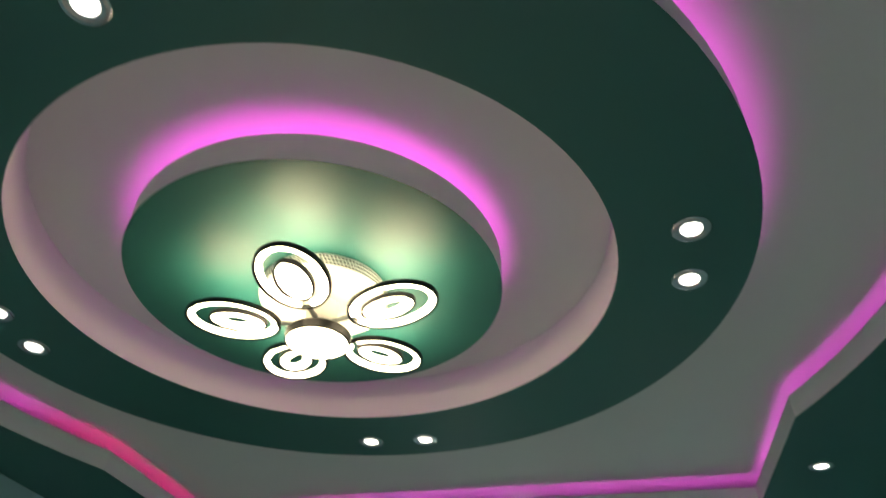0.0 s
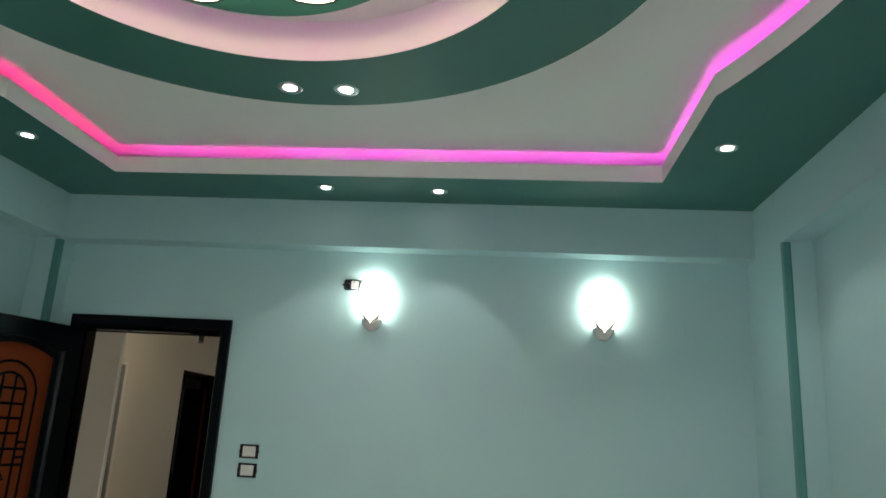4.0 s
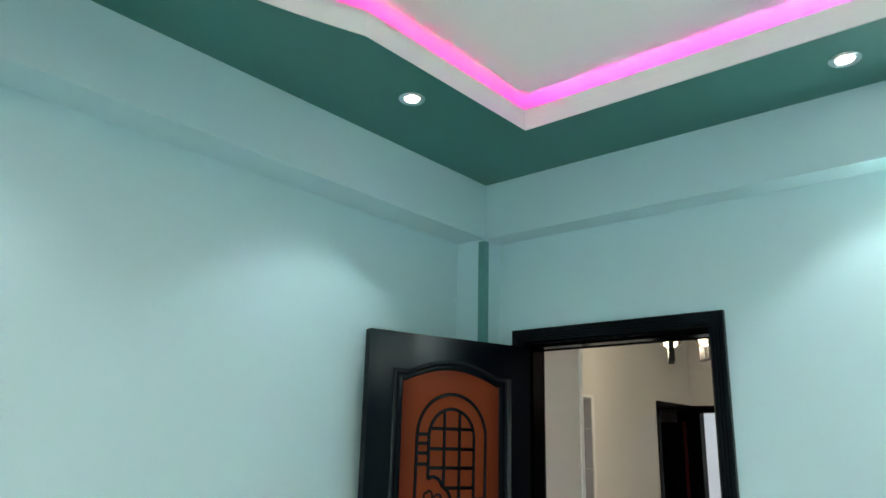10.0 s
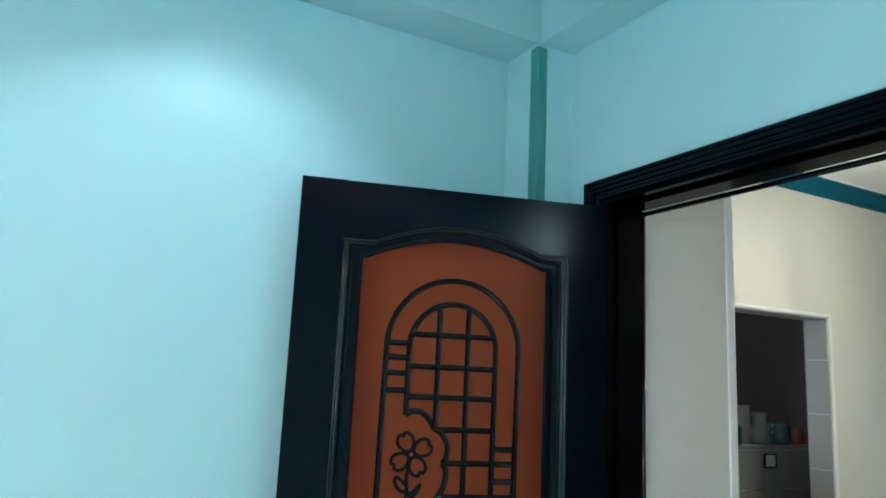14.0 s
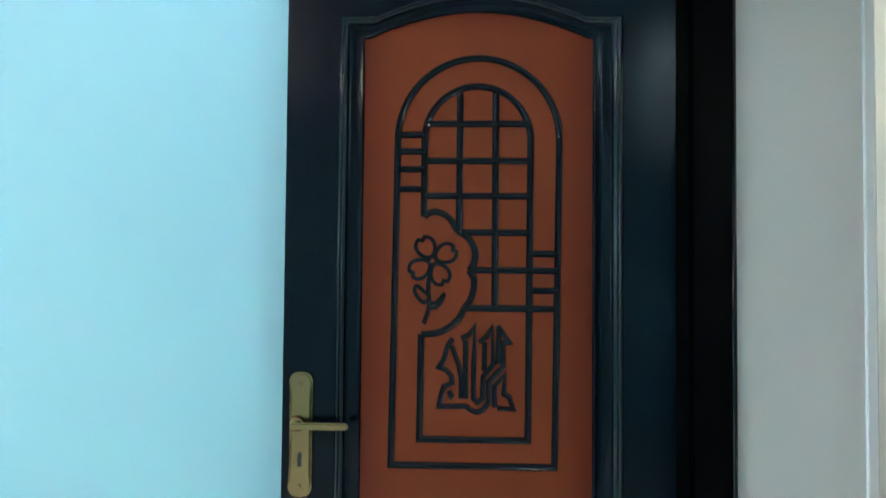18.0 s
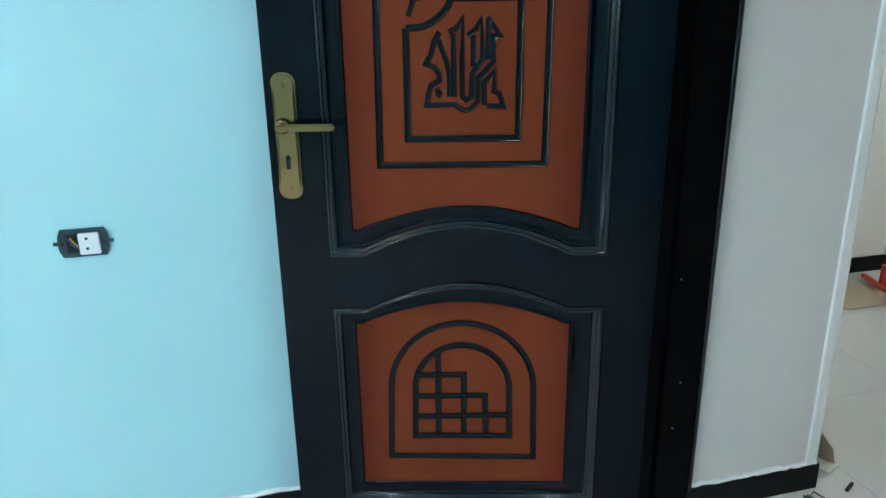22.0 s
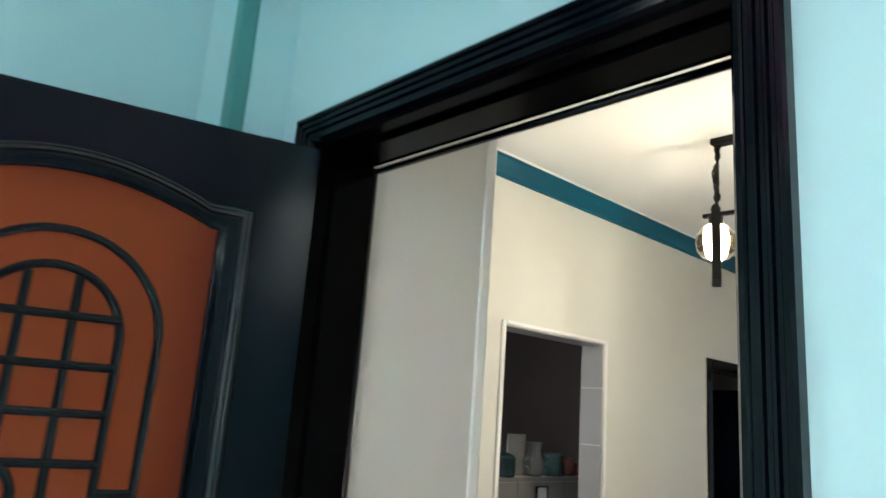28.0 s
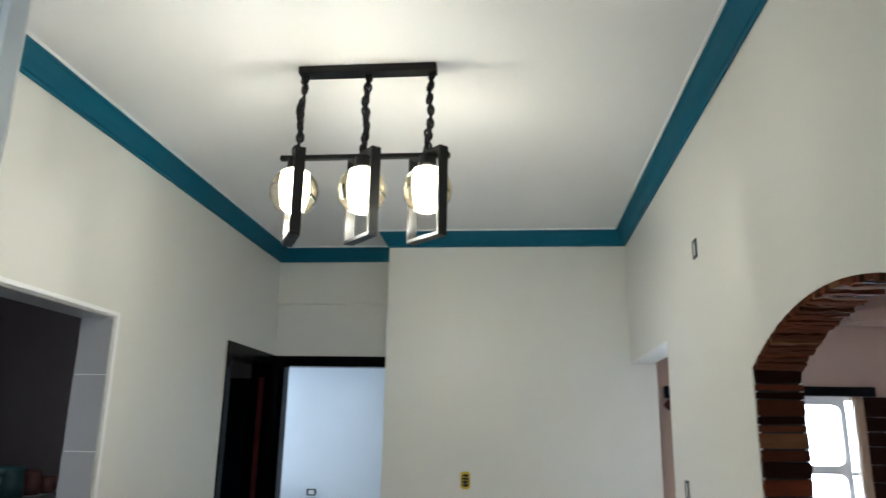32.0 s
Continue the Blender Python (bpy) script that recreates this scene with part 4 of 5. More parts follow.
hall_line = [(XG, YG), (XH, YG), (XH, YF - 0.034), (PX0, YF - 0.034), (PX0, YP), (XR, YP), (XR, 0.14), (XG, 0.14)]
CB = 2.948
corn = [(0.0005, CB), (0.010, CB), (0.012, CB + 0.014), (0.020, CB + 0.018), (0.045, CB + 0.055), (0.066, CB + 0.096), (0.074, CB + 0.102), (0.076, CB + 0.112)]
structure("cornice", loft([[(x, y, z) for x, y in shifted(hall_line, d)] for d, z in corn], closed=False), TEAL, "teal painted plaster cornice round the hall ceiling", "cornice")
structure("cornice_bead", loft([[(x, y, z) for x, y in shifted(hall_line, d)] for d, z in ((0.076, CB + 0.1115), (0.084, CB + 0.1115), (0.086, HALL_Z + 0.001))], closed=False), WHITE,
          "thin white bead above the cornice", "cornice")
for nm, x0, y0, x1, y1 in (("baseboard_passage", XG, 0.13, XG + 0.012, YG + 0.012), ("baseboard_return", XH, YG, XG, YG + 0.012), ("baseboard_hall_west", XH, YG + 0.012, XH + 0.012, K0),
                           ("baseboard_hall_middle", XH, K1, XH + 0.012, D0 - 0.08), ("baseboard_hall_projection", PX0, YP - 0.012, XR + ET, YP), ("baseboard_hall_east", XR - 0.012, AC + AR, XR, O0)):
    structure(nm, boxes((x0, y0, FLOOR, x1, y1, FLOOR + 0.082), bevel=0.002), BLACKTILE, "black marble skirting", "baseboard")
random.seed(3)


def plaster_edge(name, pts, face, label):
    """A thin uneven lip of plaster along the top of a skirting; face points into the room."""
    loops = []
    for x, y, z in pts:
        d, h = random.uniform(0.006, 0.011), random.uniform(0.004, 0.012)
        loops.append([(x, y, z), (x + face[0] * d, y + face[1] * d, z + 0.0005), (x + face[0] * d * 0.8, y + face[1] * d * 0.8, z + h * 0.6), (x, y, z + h)])
    structure(name, loft(loops), WHITE, label, "trim", smooth=True)


plaster_edge("trim_passage", [(XG, 0.15 + (YG - 0.15) * k / 24, FLOOR + 0.083) for k in range(25)], (1.4, 0), "rough white plaster lip above the black skirting")
plaster_edge("trim_west", [(0.0, BY - 0.01 - 2.2 * k / 60, -0.0275) for k in range(61)], (1.4, 0), "rough white plaster lip above the black skirting")
# white colour stands in for the bright sheen along the guard's edge
guard = prism([(XG - 0.001, YG - 0.032), (XG + 0.004, YG - 0.032), (XG + 0.0065, YG - 0.029), (XG + 0.0065, YG - 0.002), (XG + 0.0035, YG + 0.005), (XG - 0.004, YG + 0.0065), (XG - 0.030, YG + 0.0065), (XG - 0.032, YG - 0.001)], 2, FLOOR + 0.083, CB)
structure("corner_guard_hall", guard, WHITE, "rounded corner guard on the passage wall, coloured white for its sheen", "trim")

# kitchen opening: white trim and tiled reveal
for nm, d in (("opening_trim_near", (XH, K0 - 0.030, FLOOR, XH + 0.012, K0 + 0.002, KZ + 0.02)), ("opening_trim_far", (XH, K1 - 0.002, FLOOR, XH + 0.012, K1 + 0.026, KZ + 0.02)),
              ("opening_trim_head", (XH, K0 + 0.002, KZ - 0.002, XH + 0.012, K1 - 0.002, KZ + 0.02))):
    structure(nm, boxes(d, bevel=0.003), WHITE, "white trim round the kitchen opening", "trim")
rev = structure("kitchen_reveal", boxes((XH - WT - 0.01, K1 - 0.008, FLOOR, XH - 0.003, K1 + 0.0, KZ), (XH - WT - 0.01, K0, KZ - 0.008, XH - 0.003, K1 - 0.008, KZ)), PALEGROUT,
                "grey tiled reveal of the kitchen opening", "tiling")
z = FLOOR
for k in range(6):
    z1 = min(KZ - 0.012, 0.345 + 0.365 * k)
    part("tile", boxes((XH - WT - 0.012, K1 - 0.014, z, XH - 0.004, K1 - 0.0082, z1 - 0.004)), GREYTILE, rev)
    z = z1
for k in range(3):
    part("tile", boxes((XH - WT - 0.012, K0 + 0.34 * k + 0.002, KZ - 0.014, XH - 0.004, min(K1 - 0.014, K0 + 0.34 * (k + 1) - 0.002), KZ - 0.0082)), GREYTILE, rev)
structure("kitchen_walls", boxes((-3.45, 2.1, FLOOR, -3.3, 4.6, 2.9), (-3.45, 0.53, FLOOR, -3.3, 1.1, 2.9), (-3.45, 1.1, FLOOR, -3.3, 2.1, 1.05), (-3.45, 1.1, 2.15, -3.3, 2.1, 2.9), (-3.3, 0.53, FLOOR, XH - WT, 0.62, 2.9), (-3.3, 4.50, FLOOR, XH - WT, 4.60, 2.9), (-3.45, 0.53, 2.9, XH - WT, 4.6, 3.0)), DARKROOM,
          "kitchen walls beyond the opening, coloured dark for dimness", "wall")
half = structure("kitchen_half_wall", boxes((-2.08, 1.2, FLOOR, -1.956, 4.50, 1.155)), PALEGROUT, "grey tiled half wall in the kitchen", "wall")
for r in range(5):
    for c in range(6):
        part("tile", boxes((-1.956, 1.2 + 0.56 * c + 0.002, -0.08 + 0.3 * r, -1.95, min(4.50, 1.2 + 0.56 * (c + 1)) - 0.002, min(1.155, -0.08 + 0.3 * (r + 1)) - 0.004)), GREYTILE, half)
back_tiles = structure("kitchen_back_tiling", boxes((-3.3, 2.1, FLOOR, -3.285, 4.10, 2.1)), PALEGROUT, "grey tiled kitchen wall", "tiling")
for r in range(6):
    for c in range(4):
        part("tile", boxes((-3.285, 2.1 + 0.5 * c + 0.002, -0.02 + 0.355 * r + 0.002, -3.279, min(4.10, 2.1 + 0.5 * (c + 1)) - 0.002, min(2.1, -0.02 + 0.355 * (r + 1)) - 0.002)), GREYTILE, back_tiles)
JUGGREY = material("greyish_white_ceramic", (0.25, 0.25, 0.25), 0.4)


def plain_window(name, m, w, h, label):
    """A framed pane in the local xz plane, sill at z 0."""
    ob = thing(name, 0, 0, 0, label, "window", kind="structure", m=m)
    for d in ((-w / 2, -0.02, 0, -w / 2 + 0.05, 0.02, h), (w / 2 - 0.05, -0.02, 0, w / 2, 0.02, h), (-w / 2 + 0.05, -0.02, 0, w / 2 - 0.05, 0.02, 0.05), (-w / 2 + 0.05, -0.02, h - 0.05, w / 2 - 0.05, 0.02, h)):
        part("window_frame", boxes(d, bevel=0.004), SILL, ob)
    part("pane", boxes((-w / 2 + 0.05, -0.003, 0.05, w / 2 - 0.05, 0.003, h - 0.05)), CLEAR, ob).visible_shadow = False


# kitchen window is unseen, added round the fill lamp's opening
plain_window("added_window_3", pose(-3.34, 1.6, 1.05, 0, 0, 90), 1.0, 1.1, "added unseen kitchen window with a white frame and clear pane")
plain_window("window_4", pose(-1.59, 6.275, 1.0, 0, 0, 90), 0.65, 1.3, "white framed window of the far room")
CUPTEAL = material("teal_ceramic", (0.055, 0.13, 0.135), 0.3)
CUPPINK = material("dusty_pink_ceramic", (0.22, 0.085, 0.075), 0.4)
JARDARK = material("dark_blue_enamel", (0.02, 0.05, 0.06), 0.35)
for nm, y, prof_, mat, lab, cat in (
        ("cooking_pot", 3.34, [(0.085, 0), (0.095, 0.02), (0.095, 0.13), (0.10, 0.135), (0.06, 0.16), (0.015, 0.175)], JARDARK, "dark enamel pot with a lid on the half wall", "pot"),
        ("jug", 3.70, [(0.06, 0), (0.075, 0.03), (0.07, 0.12), (0.05, 0.18), (0.06, 0.24), (0.062, 0.25)], JUGGREY, "greyish white ceramic jug on the half wall", "jug"),
        ("mug", 3.93, [(0.082, 0), (0.078, 0.06), (0.070, 0.13), (0.074, 0.145), (0.074, 0.17)], CUPTEAL, "teal ceramic mug on the half wall", "mug"),
        ("canister", 4.12, [(0.055, 0), (0.058, 0.05), (0.058, 0.13), (0.05, 0.14)], CUPPINK, "small dusty pink canister on the half wall", "canister"),
        ("cup", 4.28, [(0.05, 0), (0.055, 0.04), (0.06, 0.10)], CUPPINK, "dusty pink cup on the half wall", "cup")):
    ob = thing(nm, -2.02, y, 1.155, lab, cat)
    part("body", lathe(prof_, 24), mat, ob, smooth=True)
    if nm in ("jug", "mug"):
        part("handle", tube([(0, -0.055, 0.05), (0, -0.10, 0.07), (0, -0.105, 0.11), (0, -0.055, 0.14)], 0.008), mat, ob)
tray = thing("serving_tray", -2.06, 3.53, 1.155, "pale tray leaning upright on the half wall", "tray")
part("board", boxes((-0.012, -0.10, 0, 0.0, 0.10, 0.30), bevel=0.004), GREYTILE, tray)
part("rim", tube([(0.0, -0.10, 0.005), (0.0, 0.10, 0.005), (0.0, 0.10, 0.30), (0.0, -0.10, 0.30)], 0.006, closed=True), JUGGREY, tray)
plate("light_switch", pose(-1.95, 3.72, 1.035, 0, 0, 90), 0.145, 0.108, "white switch in a black frame on the tiled half wall", "switch", frame_mat=BLACK)


# ---- hall doors ----
REDWOOD = material("dark_red_lacquer", (0.055, 0.009, 0.010), 0.25, vary=0.2, scale=5, bump=0.02, coat=0.3)


def door_frame(name, m, w, h, depth, label, right=True):
    """A plain dark frame in the local xz plane; the wall runs back along +y."""
    ob = thing(name, 0, 0, 0, label, "door frame", kind="structure", m=m)
    c = 0.085
    part("edge_bead", boxes((-0.012, -0.009, 0, -0.0005, 0, h + 0.012), bevel=0.003), PALE, ob, "thin pale plaster bead")
    part("edge_bead", boxes((0, -0.009, h + 0.0005, w, 0, h + 0.012), bevel=0.003), PALE, ob, "thin pale plaster bead")
    part("side_casing", boxes((0, -0.018, 0, c, 0, h), bevel=0.004), FRAMELACQ, ob)
    part("head_casing", boxes((c, -0.018, h - c, w - c if right else w, 0, h), bevel=0.004), FRAMELACQ, ob)
    part("side_lining", boxes((c - 0.02, 0.001, 0, c, depth, h - c + 0.02)), FRAMELACQ, ob)
    part("head_lining", boxes((c, 0.001, h - c, w - c, depth, h - c + 0.02)), FRAMELACQ, ob)
    if right:
        part("side_casing", boxes((w - c, -0.018, 0, w, 0, h), bevel=0.004), FRAMELACQ, ob)
        part("side_lining", boxes((w - c, 0.001, 0, w - c + 0.02, depth, h - c + 0.02)), FRAMELACQ, ob)
    return ob


door_2 = door_frame("door_2", pose(XH, 4.708, FLOOR, 0, 0, 90), 1.022, 2.155 - FLOOR, WT, "dark brown lacquered door frame of an unlit room")
# red reflection on the right lining, drawn as a red coloured strip
part("door_stop", boxes((0.931, 0.045, 0.0, 0.937, 0.085, 2.06), bevel=0.002), REDWOOD, door_2, "door stop with the lining's red sheen put into its colour")
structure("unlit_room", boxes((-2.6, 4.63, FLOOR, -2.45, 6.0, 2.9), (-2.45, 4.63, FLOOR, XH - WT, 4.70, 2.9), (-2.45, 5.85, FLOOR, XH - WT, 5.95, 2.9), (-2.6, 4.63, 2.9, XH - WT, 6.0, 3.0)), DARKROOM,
          "unlit room walls, coloured dark for lack of light", "wall")
dl = thing("door_leaf", XH - WT, 5.66, FLOOR, "dark red-brown door standing open into the unlit room", "door")
part("panel", boxes((-0.92, -0.04, 0.01, 0, 0, 2.05), bevel=0.004), LACQ, dl)
part("stile", boxes((-0.06, -0.046, 0.01, -0.002, -0.04, 2.05)), LACQ, dl)
part("stile", boxes((-0.918, -0.046, 0.01, -0.82, -0.04, 2.05)), LACQ, dl)
door_frame("door_3", pose(XH + 0.006, YF, FLOOR), 1.25, 2.155 - FLOOR, 0.12, "dark brown lacquered frame of the far door", right=False)
ROOM = material("pale_blue_white_paint", (0.66, 0.72, 0.77), 0.5, vary=0.03, bump=0.05)
structure("back_room", boxes((-1.7, 6.60, FLOOR, 1.2, 6.72, 2.9), (1.1, YF + 0.12, FLOOR, 1.2, 6.60, 2.9), (-1.7, YF + 0.12, FLOOR, -1.55, 5.95, 2.9), (-1.7, 5.95, FLOOR, -1.55, 6.60, 1.0),
                             (-1.7, 5.95, 2.3, -1.55, 6.60, 2.9), (-1.7, YF + 0.12, 2.9, 1.2, 6.72, 3.0)), ROOM, "pale blue-white walls of the far room", "wall")
for z in (1.0, 0.922):
    plate("light_switch", pose(-0.985, 6.60, z + 0.014), 0.086, 0.058, "white light switch in a dark frame in the far room", "switch", group="light switches in the far room")
WRAP = material("clear_wrapped_grey_appliance", (0.22, 0.21, 0.21), 0.2, vary=0.5, scale=30, bump=0.6, grain=40)
ap = thing("wrapped_appliance", -0.33, 6.42, FLOOR, "grey appliance wrapped in shiny clear plastic", "appliance")
part("body", boxes((-0.24, -0.2, 0, 0.3, 0.16, 0.86), bevel=0.015), WRAP, ap)
part("lid", boxes((-0.245, -0.205, 0.86, 0.305, 0.165, 0.89), bevel=0.008), PLASTIC, ap)

# ---- hall sockets ----
ys = thing("wall_socket", 0.51, YP, 1.233, "yellow wall box with dark slots", "socket")
oct_ = lambda w, h, c: [(-w + c, -h), (w - c, -h), (w, -h + c), (w, h - c), (w - c, h), (-w + c, h), (-w, h - c), (-w, -h + c)]
part("frame", prism(oct_(0.034, 0.060, 0.014), 1, -0.008, 0), YELLOW, ys)
part("cavity", prism(oct_(0.025, 0.043, 0.012), 1, -0.0095, -0.008), BLACK, ys, "dark open middle")
for z in (-0.022, 0.0, 0.022):
    part("bridge", boxes((-0.018, -0.011, z - 0.004, 0.018, -0.0095, z + 0.004), bevel=0.001), YELLOW, ys)
part("clip", boxes((-0.006, -0.0115, -0.030, 0.006, -0.0105, 0.030)), BLACK, ys)
for y, z in ((3.198, 2.401), (3.66, 1.31)):
    bx = thing("mounting_box", XR, y, z, "empty dark mounting frame on the cream wall", "socket", group="empty mounting frames", m=pose(XR, y, z, 0, 0, -90))
    w, h = 0.060, 0.088
    for d in ((-w / 2, -0.008, -h / 2, -w / 2 + 0.007, 0, h / 2), (w / 2 - 0.007, -0.008, -h / 2, w / 2, 0, h / 2),
              (-w / 2 + 0.007, -0.008, -h / 2, w / 2 - 0.007, 0, -h / 2 + 0.014), (-w / 2 + 0.007, -0.008, h / 2 - 0.014, w / 2 - 0.007, 0, h / 2)):
        part("frame_bar", boxes(d, bevel=0.0015), DARKPLASTIC, bx)
    part("inner_box", boxes((-w / 2 + 0.007, -0.004, -h / 2 + 0.014, w / 2 - 0.007, 0.0, h / 2 - 0.014)), PALEGROUT, bx)
    for zz in (-0.036, 0.036):
        part("screw", lathe([(0.003, 0.0), (0.003, 0.0012)], 10), BLACK, bx).matrix_local = pose(0, -0.0085, zz, 90)

# ---- salon beyond the arch ----
SNY, SEX = 5.33, 4.7
SW0, SW1, SZ0, SZ1 = 2.30, 3.32, 0.7, 1.86
structure("salon_walls", boxes((XR + ET, SNY, FLOOR, SW0, SNY + 0.16, 2.95), (SW1, SNY, FLOOR, SEX, SNY + 0.16, 2.95), (SW0, SNY, SZ1, SW1, SNY + 0.16, 2.95), (SW0, SNY, FLOOR, SW1, SNY + 0.16, SZ0),
                               (SEX, 0.13, FLOOR, SEX + 0.15, SNY, 2.95), (XR + ET, 0.13, FLOOR, SEX, 0.25, 2.95), (XR + ET, 0.13, 2.95, SEX + 0.15, SNY + 0.16, 3.05)), TAUPE, "taupe walls of the room beyond the arch", "wall")
structure("bulkhead", boxes((3.20, 5.08, 2.36, SEX, SNY, 2.45), bevel=0.01), TAUPE, "taupe plaster shelf under the ceiling of the next room", "bulkhead")
structure("lintel", boxes((SW0 - 0.1, SNY - 0.05, 1.86, 3.385, SNY, 1.925), bevel=0.004), LACQ, "dark wooden lintel above the window", "lintel")
wn2 = thing("window_2", (SW0 + SW1) / 2, SNY + 0.05, SZ0, "white framed window with rounded panes, bright daylight behind", "window", kind="structure")
hw, hh = (SW1 - SW0) / 2, SZ1 - SZ0
for d in ((-hw, -0.02, 0, -hw + 0.06, 0.03, hh), (hw - 0.03, -0.02, 0, hw, 0.03, hh), (-hw + 0.06, -0.02, hh - 0.03, hw - 0.03, 0.03, hh), (-hw + 0.06, -0.02, 0, hw - 0.03, 0.03, 0.05), (hw - 0.128, -0.02, 0.05, hw - 0.114, 0.03, hh - 0.03), (hw - 0.114, -0.02, 0.62, hw - 0.03, 0.03, 0.645)):
    part("window_frame", boxes(d, bevel=0.004), SILL, wn2)


def sash(x0, z0, x1, z1, b=0.028, rad=0.055):
    """A flat frame round one pane, with rounded inner corners."""
    loops = []
    inside, outside = [], []
    for cx, cz, a0 in ((x1 - b - rad, z1 - b - rad, 0), (x0 + b + rad, z1 - b - rad, 90), (x0 + b + rad, z0 + b + rad, 180), (x1 - b - rad, z0 + b + rad, 270)):
        for k in range(7):
            a = radians(a0 + 15 * k)
            inside.append((cx + rad * math.cos(a), cz + rad * math.sin(a)))
            outside.append((x1 if a0 in (0, 270) else x0, z1 if a0 in (0, 90) else z0))
    loops = [[(x, -0.016, z) for x, z in outside], [(x, -0.016, z) for x, z in inside], [(x, 0.022, z) for x, z in inside], [(x, 0.022, z) for x, z in outside]]
    bm = loft(loops, ring=True)
    bmesh.ops.remove_doubles(bm, verts=bm.verts, dist=0.0002)
    part("sash", bm, SILL, wn2, "pale sash with rounded corners")


for z0, z1 in ((0.05, 0.655), (0.655, hh - 0.03)):
    sash(-hw + 0.06, z0, -0.02, z1)
    sash(-0.02, z0, hw - 0.128, z1)
part("pane", boxes((-hw + 0.02, 0.004, 0.02, hw - 0.02, 0.010, hh - 0.02)), CLEAR, wn2).visible_shadow = False
POST = material("pale_post_wood", (0.27, 0.185, 0.115), 0.6, vary=0.12, scale=9, stretch=(1, 1, 0.1))
structure("window_post", boxes((SW1 - 0.082, SNY - 0.035, SZ0, SW1 - 0.014, SNY + 0.035, SZ1), bevel=0.012), POST, "pale wooden post beside the window", "trim")


orn = thing("wall_ornament", 1.985, SNY, 1.83, "dark brown turned wooden ornament on the taupe wall", "ornament")
part("bracket", boxes((-0.045, -0.05, 0.0, 0.045, 0, 0.085), bevel=0.004), LACQ, orn)
part("drop", lathe([(0.012, 0.0), (0.034, -0.02), (0.055, -0.045), (0.050, -0.065), (0.030, -0.082), (0.008, -0.09)], 20, 0, -0.035), REDWOOD, orn, "reddish brown rounded drop", smooth=True)


def stone(parent, cx, cy, cz, ex, ey, ez, mat, name="stone"):
    j = lambda a: random.uniform(-a, a)
    bm = box(bmesh.new(), -ex / 2, -ey / 2, -ez / 2, ex / 2, ey / 2, ez / 2)
    for v in bm.verts:
        v.co += Vector((j(0.004), j(0.006), j(0.004)))
    ob = part(name, bm, mat, parent)
    return ob


arch_clad = structure("arch_cladding", boxes((XR + 0.012, AC + AR - 0.006, FLOOR, XR + ET - 0.012, AC + AR - 0.0005, AS)), BLACK, "split stone cladding in browns inside the arch", "cladding")
random.seed(7)
order = [0, 2, 0, 1, 0, 4, 3, 1, 0, 2, 0, 3, 4, 0, 1, 2]
for side in (1, -1):
    z, k = AS, 0
    while z > FLOOR + 0.03:
        h = random.choice((0.028, 0.042, 0.055, 0.068))
        ob = stone(arch_clad, 0, 0, 0, ET - 0.008, 0.03, h - 0.004, STONES[order[(k + (3 if side < 0 else 0)) % 16]])
        ob.location = (XR + ET / 2, AC + side * (AR - 0.003), z - h / 2)
        z -= h
        k += 1


def ragged(length, wide, deep, mat, cuts=5):
    """A long split stone: its edges wander along its length; the bed side lies at z 0 and above."""
    j = lambda a: random.uniform(-a, a)
    loops = []
    for k in range(cuts + 1):
        x, w, d = length * (k / cuts - 0.5), wide / 2, deep
        y = j(wide * 0.16)
        loops.append([(x, y - w + j(0.0015), 0.012), (x, y + w + j(0.0015), 0.012), (x, y + w * 0.92 + j(0.002), -d + j(0.004)), (x, y - w * 0.92 + j(0.002), -d + j(0.004))])
    bm = loft(loops)
    bm.faces.new([v for v in bm.verts][:4])
    bm.faces.new([v for v in bm.verts][-4:])
    return part("stone", bm, mat, arch_clad)


pts = bowed(AR, AH, 64)
lean = 0
for k in range(64):
    a, b = pts[k], pts[k + 1]
    L = math.hypot(b[0] - a[0], b[1] - a[1])
    ob = ragged(ET - random.uniform(0.002, 0.010), L * random.uniform(0.85, 1.3), random.uniform(0.010, 0.026), STONES[random.choice((0, 1, 1, 2, 3, 4, 4, 1, 4, 2))])
    lean = 0.6 * lean + random.uniform(-1.5, 1.5)
    ob.matrix_local = pose(XR + ET / 2, (a[0] + b[0]) / 2, (a[1] + b[1]) / 2, math.degrees(math.atan2(a[1] - b[1], a[0] - b[0])), 0, lean * 0.5)
pier = structure("stone_pier", boxes((3.306, SNY - 0.004, FLOOR, SEX, SNY - 0.0005, 1.86)), PALEGROUT, "dark split stone cladding beside the window", "cladding")
z = 1.86
while z > 0.3:
    h = random.choice((0.10, 0.12, 0.14))
    x = 3.306
    while x < SEX - 0.02:
        w = min(random.choice((0.22, 0.3, 0.38)), SEX - x)
        ob = stone(pier, 0, 0, 0, w - 0.003, 0.03, h - 0.004, STONES[random.choice((0, 0, 0, 1))])
        ob.location = (x + w / 2, SNY - 0.012, z - h / 2)
        x += w
    z -= h

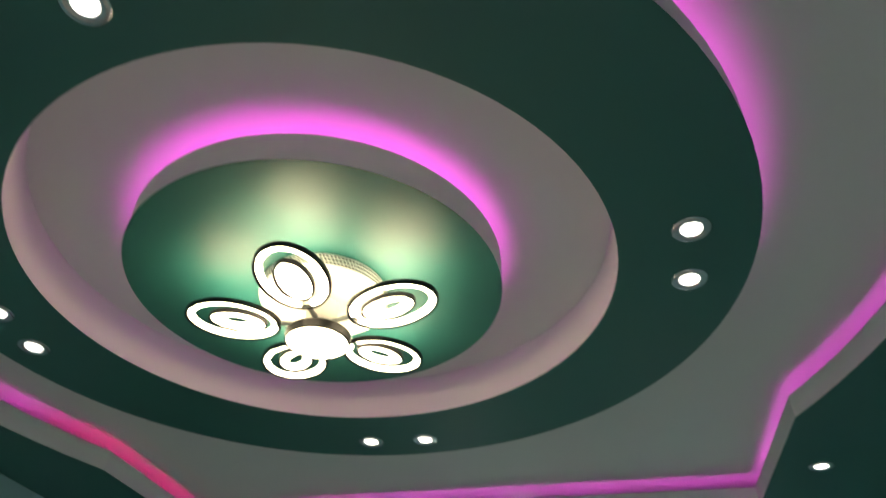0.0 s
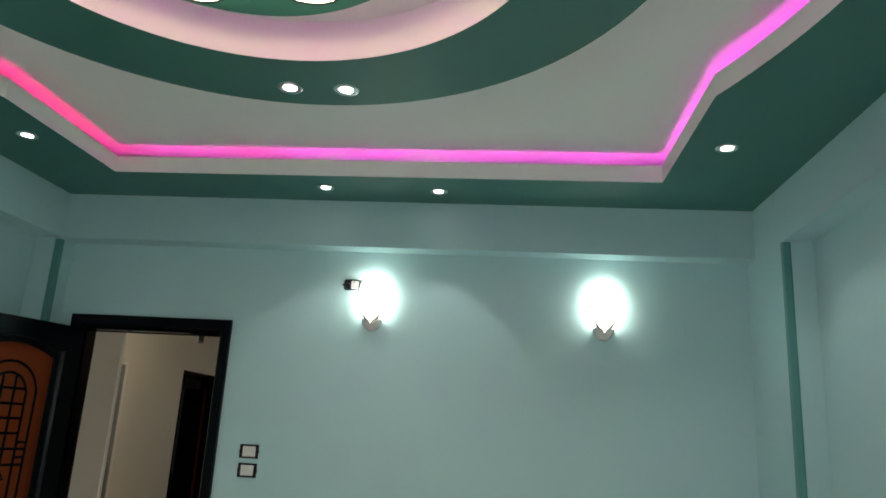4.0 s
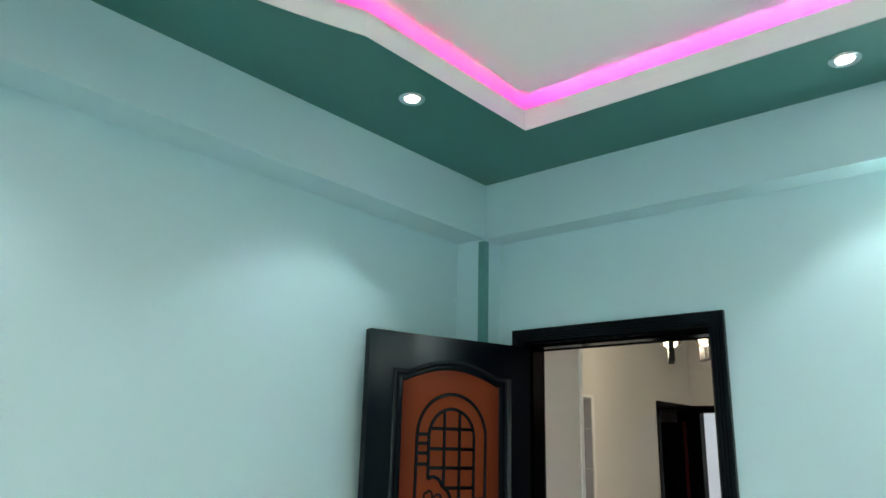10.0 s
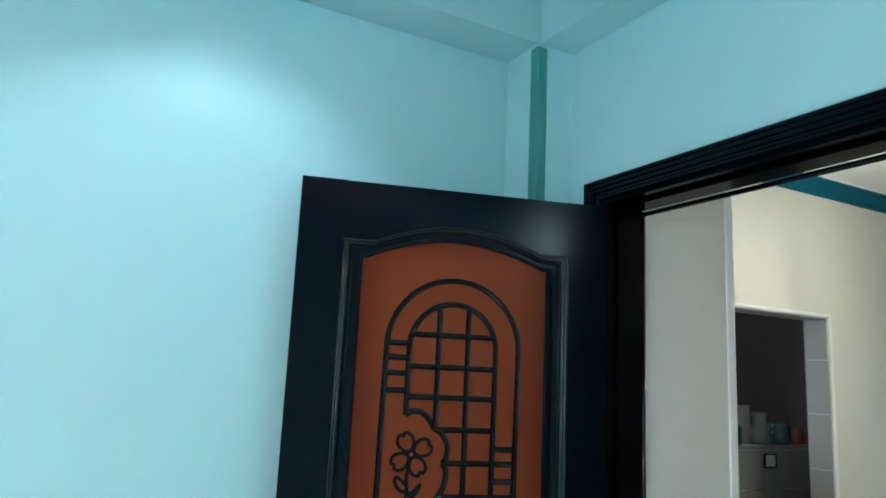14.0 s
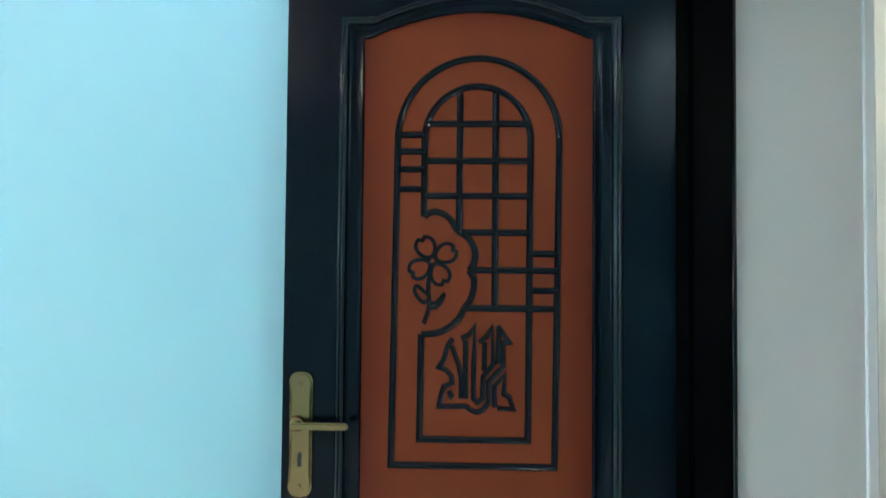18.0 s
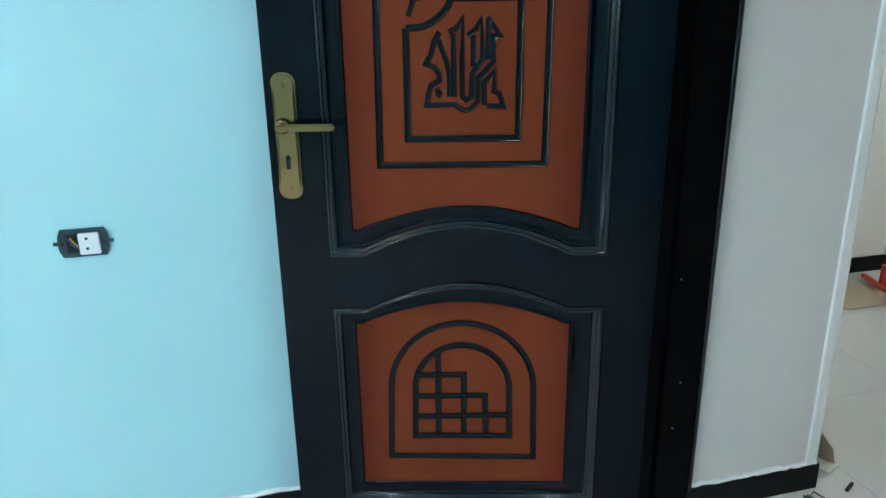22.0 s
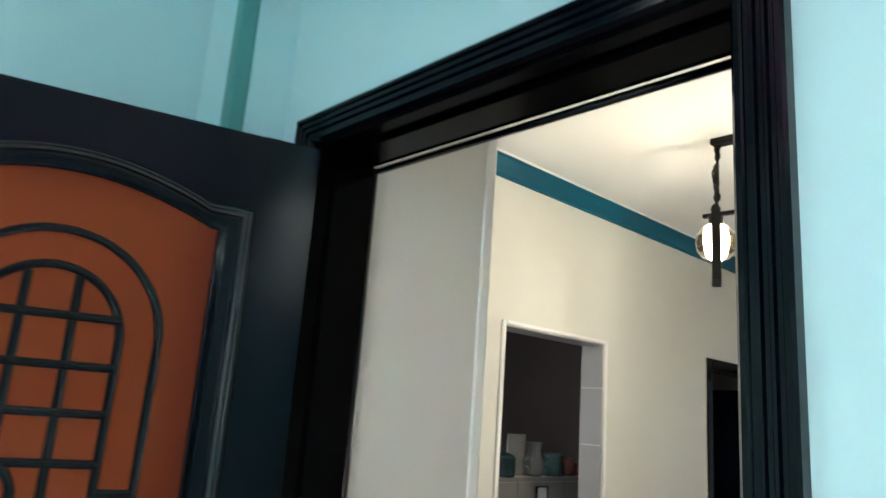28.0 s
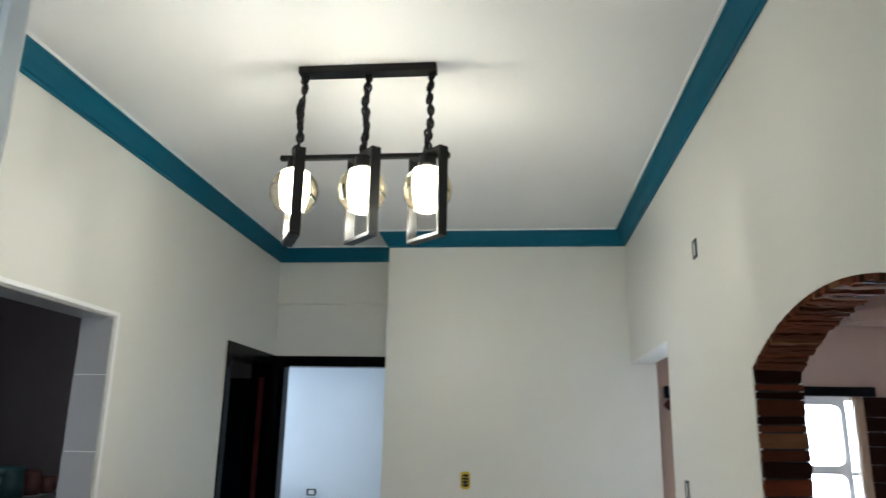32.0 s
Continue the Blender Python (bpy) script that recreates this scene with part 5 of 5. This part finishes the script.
# ---- pendant lamp ----
LAMPBLACK = material("black_lamp_enamel", (0.003, 0.003, 0.003), 0.36, vary=0.15, scale=20, bump=0.02, spec=0.34)
PY = 2.63
pl = thing("pendant_lamp", 0.25, PY, HALL_Z, "black three-bulb pendant lamp with chains and amber glass globes", "pendant lamp")
part("ceiling_plate", boxes((-0.297, -0.033, -0.034, 0.297, 0.033, 0), bevel=0.003), LAMPBLACK, pl)
part("bar", boxes((-0.355, -0.012, -0.42, 0.36, 0.012, -0.40), bevel=0.002), LAMPBLACK, pl)
random.seed(11)
for i, (dx, yaw) in enumerate(((-0.287, 116), (0.0, 131), (0.268, 135))):
    top, n = (-0.275, 0.0, 0.275)[i], 30
    pts = [(top + (dx - top) * k / n + 0.005 * math.sin(k * 0.35 + i), 0.003 * math.cos(k * 0.8 + i), -0.034 - 0.368 * k / n) for k in range(n + 1)]
    bm = tube(pts, 0.0065, 6)
    for k in range(13):
        c, turn, wob = Vector(pts[min(n, 1 + k * 2 + k // 4)]), radians(90 * (k % 2) + random.uniform(-35, 35)), random.uniform(0.8, 1.25)
        ring = [(0.0125 * wob * math.cos(a), 0.022 * math.sin(a)) for a in [2 * math.pi * j / 12 for j in range(12)]]
        lean = random.uniform(-0.25, 0.25)
        tube([(c.x + u * math.cos(turn) + lean * w, c.y + u * math.sin(turn), c.z + w) for u, w in ring], 0.0062, 6, closed=True, bm=bm)
    part("chain", bm, LAMPBLACK, pl, "black metal chain with its cord")
    fr = part("frame", boxes((-0.105, -0.022, -0.005, 0.105, 0.022, 0.008), (-0.105, -0.022, -0.364, 0.105, 0.022, -0.350), (-0.105, -0.022, -0.350, -0.092, 0.022, -0.005),
                             (0.092, -0.022, -0.350, 0.105, 0.022, -0.005), bevel=0.0015), LAMPBLACK, pl, "open rectangular black frame")
    fr.matrix_local = pose(dx, 0, -0.405, 0, 0, yaw)
    part("bulb_cap", lathe([(0.036, -0.01), (0.036, -0.05), (0.03, -0.055)], 24), LAMPBLACK, fr)
    gl = part("globe", lathe([(0.031, -0.056), (0.068, -0.075), (0.094, -0.111), (0.102, -0.153), (0.094, -0.196), (0.068, -0.231), (0.031, -0.249), (0.01, -0.252)], 32), AMBER, fr, "amber tinted glass globe", smooth=True)
    gl.visible_shadow = False
    lamp = new("bulb_lamp", bpy.data.lights.new("bulb_lamp", "POINT"))
    lamp.data.energy, lamp.data.shadow_soft_size, lamp.data.color = 6.3, 0.045, (1.0, 0.905, 0.71)
    lamp.matrix_world = pose(0.25 + dx, PY, HALL_Z - 0.405 - 0.245)
    part("bulb", lathe([(0.018, -0.060), (0.036, -0.088), (0.043, -0.138), (0.039, -0.200), (0.026, -0.225)], 24), L_BULB, fr, "glowing white bulb", smooth=True)

# ---- loose things on the hall floor ----
cb = thing("cardboard_sheet", -0.848, 1.995, FLOOR, "flat brown cardboard sheet on the hall floor", "cardboard")
part("sheet", boxes((-0.12, -0.34, 0, 0.135, 0.42, 0.009), bevel=0.002), CARD, cb)
st = thing("plastic_stool", -0.848, 1.995, FLOOR + 0.007, "broken red plastic stool lying on the cardboard", "stool")
part("seat", prism([(-0.045, 0.0), (0.03, 0.16), (0.05, 0.30), (0.075, 0.30), (0.06, 0.15), (-0.01, -0.02)], 2, 0.0, 0.125), RED, st)
part("leg", tube([(-0.17, 0.03, 0.020), (0.0, -0.05, 0.035), (0.17, -0.12, 0.05)], 0.013, 4), RED, st)
part("leg", tube([(0.05, 0.16, 0.06), (0.12, 0.0, 0.06), (0.16, -0.155, 0.055)], 0.016, 4), RED, st)

sc = thing("cardboard_scrap", 0.24, 0.66, FLOOR, "torn cardboard scrap leaning by the corner", "cardboard", m=pose(0.212, 0.70, FLOOR, 0, 0, 25))
part("flap", prism([(-0.05, 0), (0.04, 0), (0.03, 0.05), (-0.03, 0.11)], 1, -0.004, 0.0), CARD, sc)
part("base", boxes((-0.05, -0.06, 0, 0.05, 0.0, 0.006)), PALEGROUT, sc)
WIRE = material("green_wire", (0.02, 0.10, 0.06), 0.5)
wr = thing("wire_scrap", 0.397, 0.504, FLOOR, "tangle of cut green and black wires on the floor", "wire")
for k in range(5):
    random.seed(20 + k)
    a = random.uniform(0, 6.28)
    pts = [(0.015 * math.cos(a + j * 1.3) * j, 0.03 * j - 0.07 + random.uniform(-0.02, 0.02), 0.003 + 0.006 * (j % 2)) for j in range(6)]
    part("wire", tube([(x, y, z) for x, y, z in pts], 0.0022, 6), WIRE if k < 2 else BLACK, wr)
nl = thing("wall_plug", 0.40, 0.63, FLOOR, "small dark plastic wall plug on the floor", "plug", m=pose(0.352, 0.672, FLOOR + 0.006, 0, 0, 120))
part("plug", tube([(-0.022, 0, 0), (0.022, 0, 0)], 0.006, 8), BLACK, nl)

# ---- floor tiles ----
tile_me = {}


def tiles(parent, x0, y0, x1, y1, s):
    nx, ny = math.ceil((x1 - x0) / s), math.ceil((y1 - y0) / s)
    for i in range(nx):
        for j in range(ny):
            w, h = min(s, x1 - x0 - i * s), min(s, y1 - y0 - j * s)
            if min(w, h) < 0.02:
                continue
            key = (round(w, 3), round(h, 3))
            if key not in tile_me:
                me = bpy.data.meshes.new("tile")
                bm = boxes((0.0012, 0.0012, -0.008, w - 0.0012, h - 0.0012, 0))
                bm.to_mesh(me)
                bm.free()
                me.materials.append(TILE)
                tile_me[key] = me
            ob = new("tile", tile_me[key])
            ob.parent = parent
            ob.location = (x0 + i * s, y0 + j * s, FLOOR)


tiles(bpy.data.objects["floor"], 0, SY, EXR, 0.12, 0.6)
tiles(bpy.data.objects["hall_floor"], XH - WT, 0.12, XR + ET, 6.6, 0.6)
tiles(bpy.data.objects["hall_floor"], XR + ET, 0.12, SEX, SNY, 0.6)
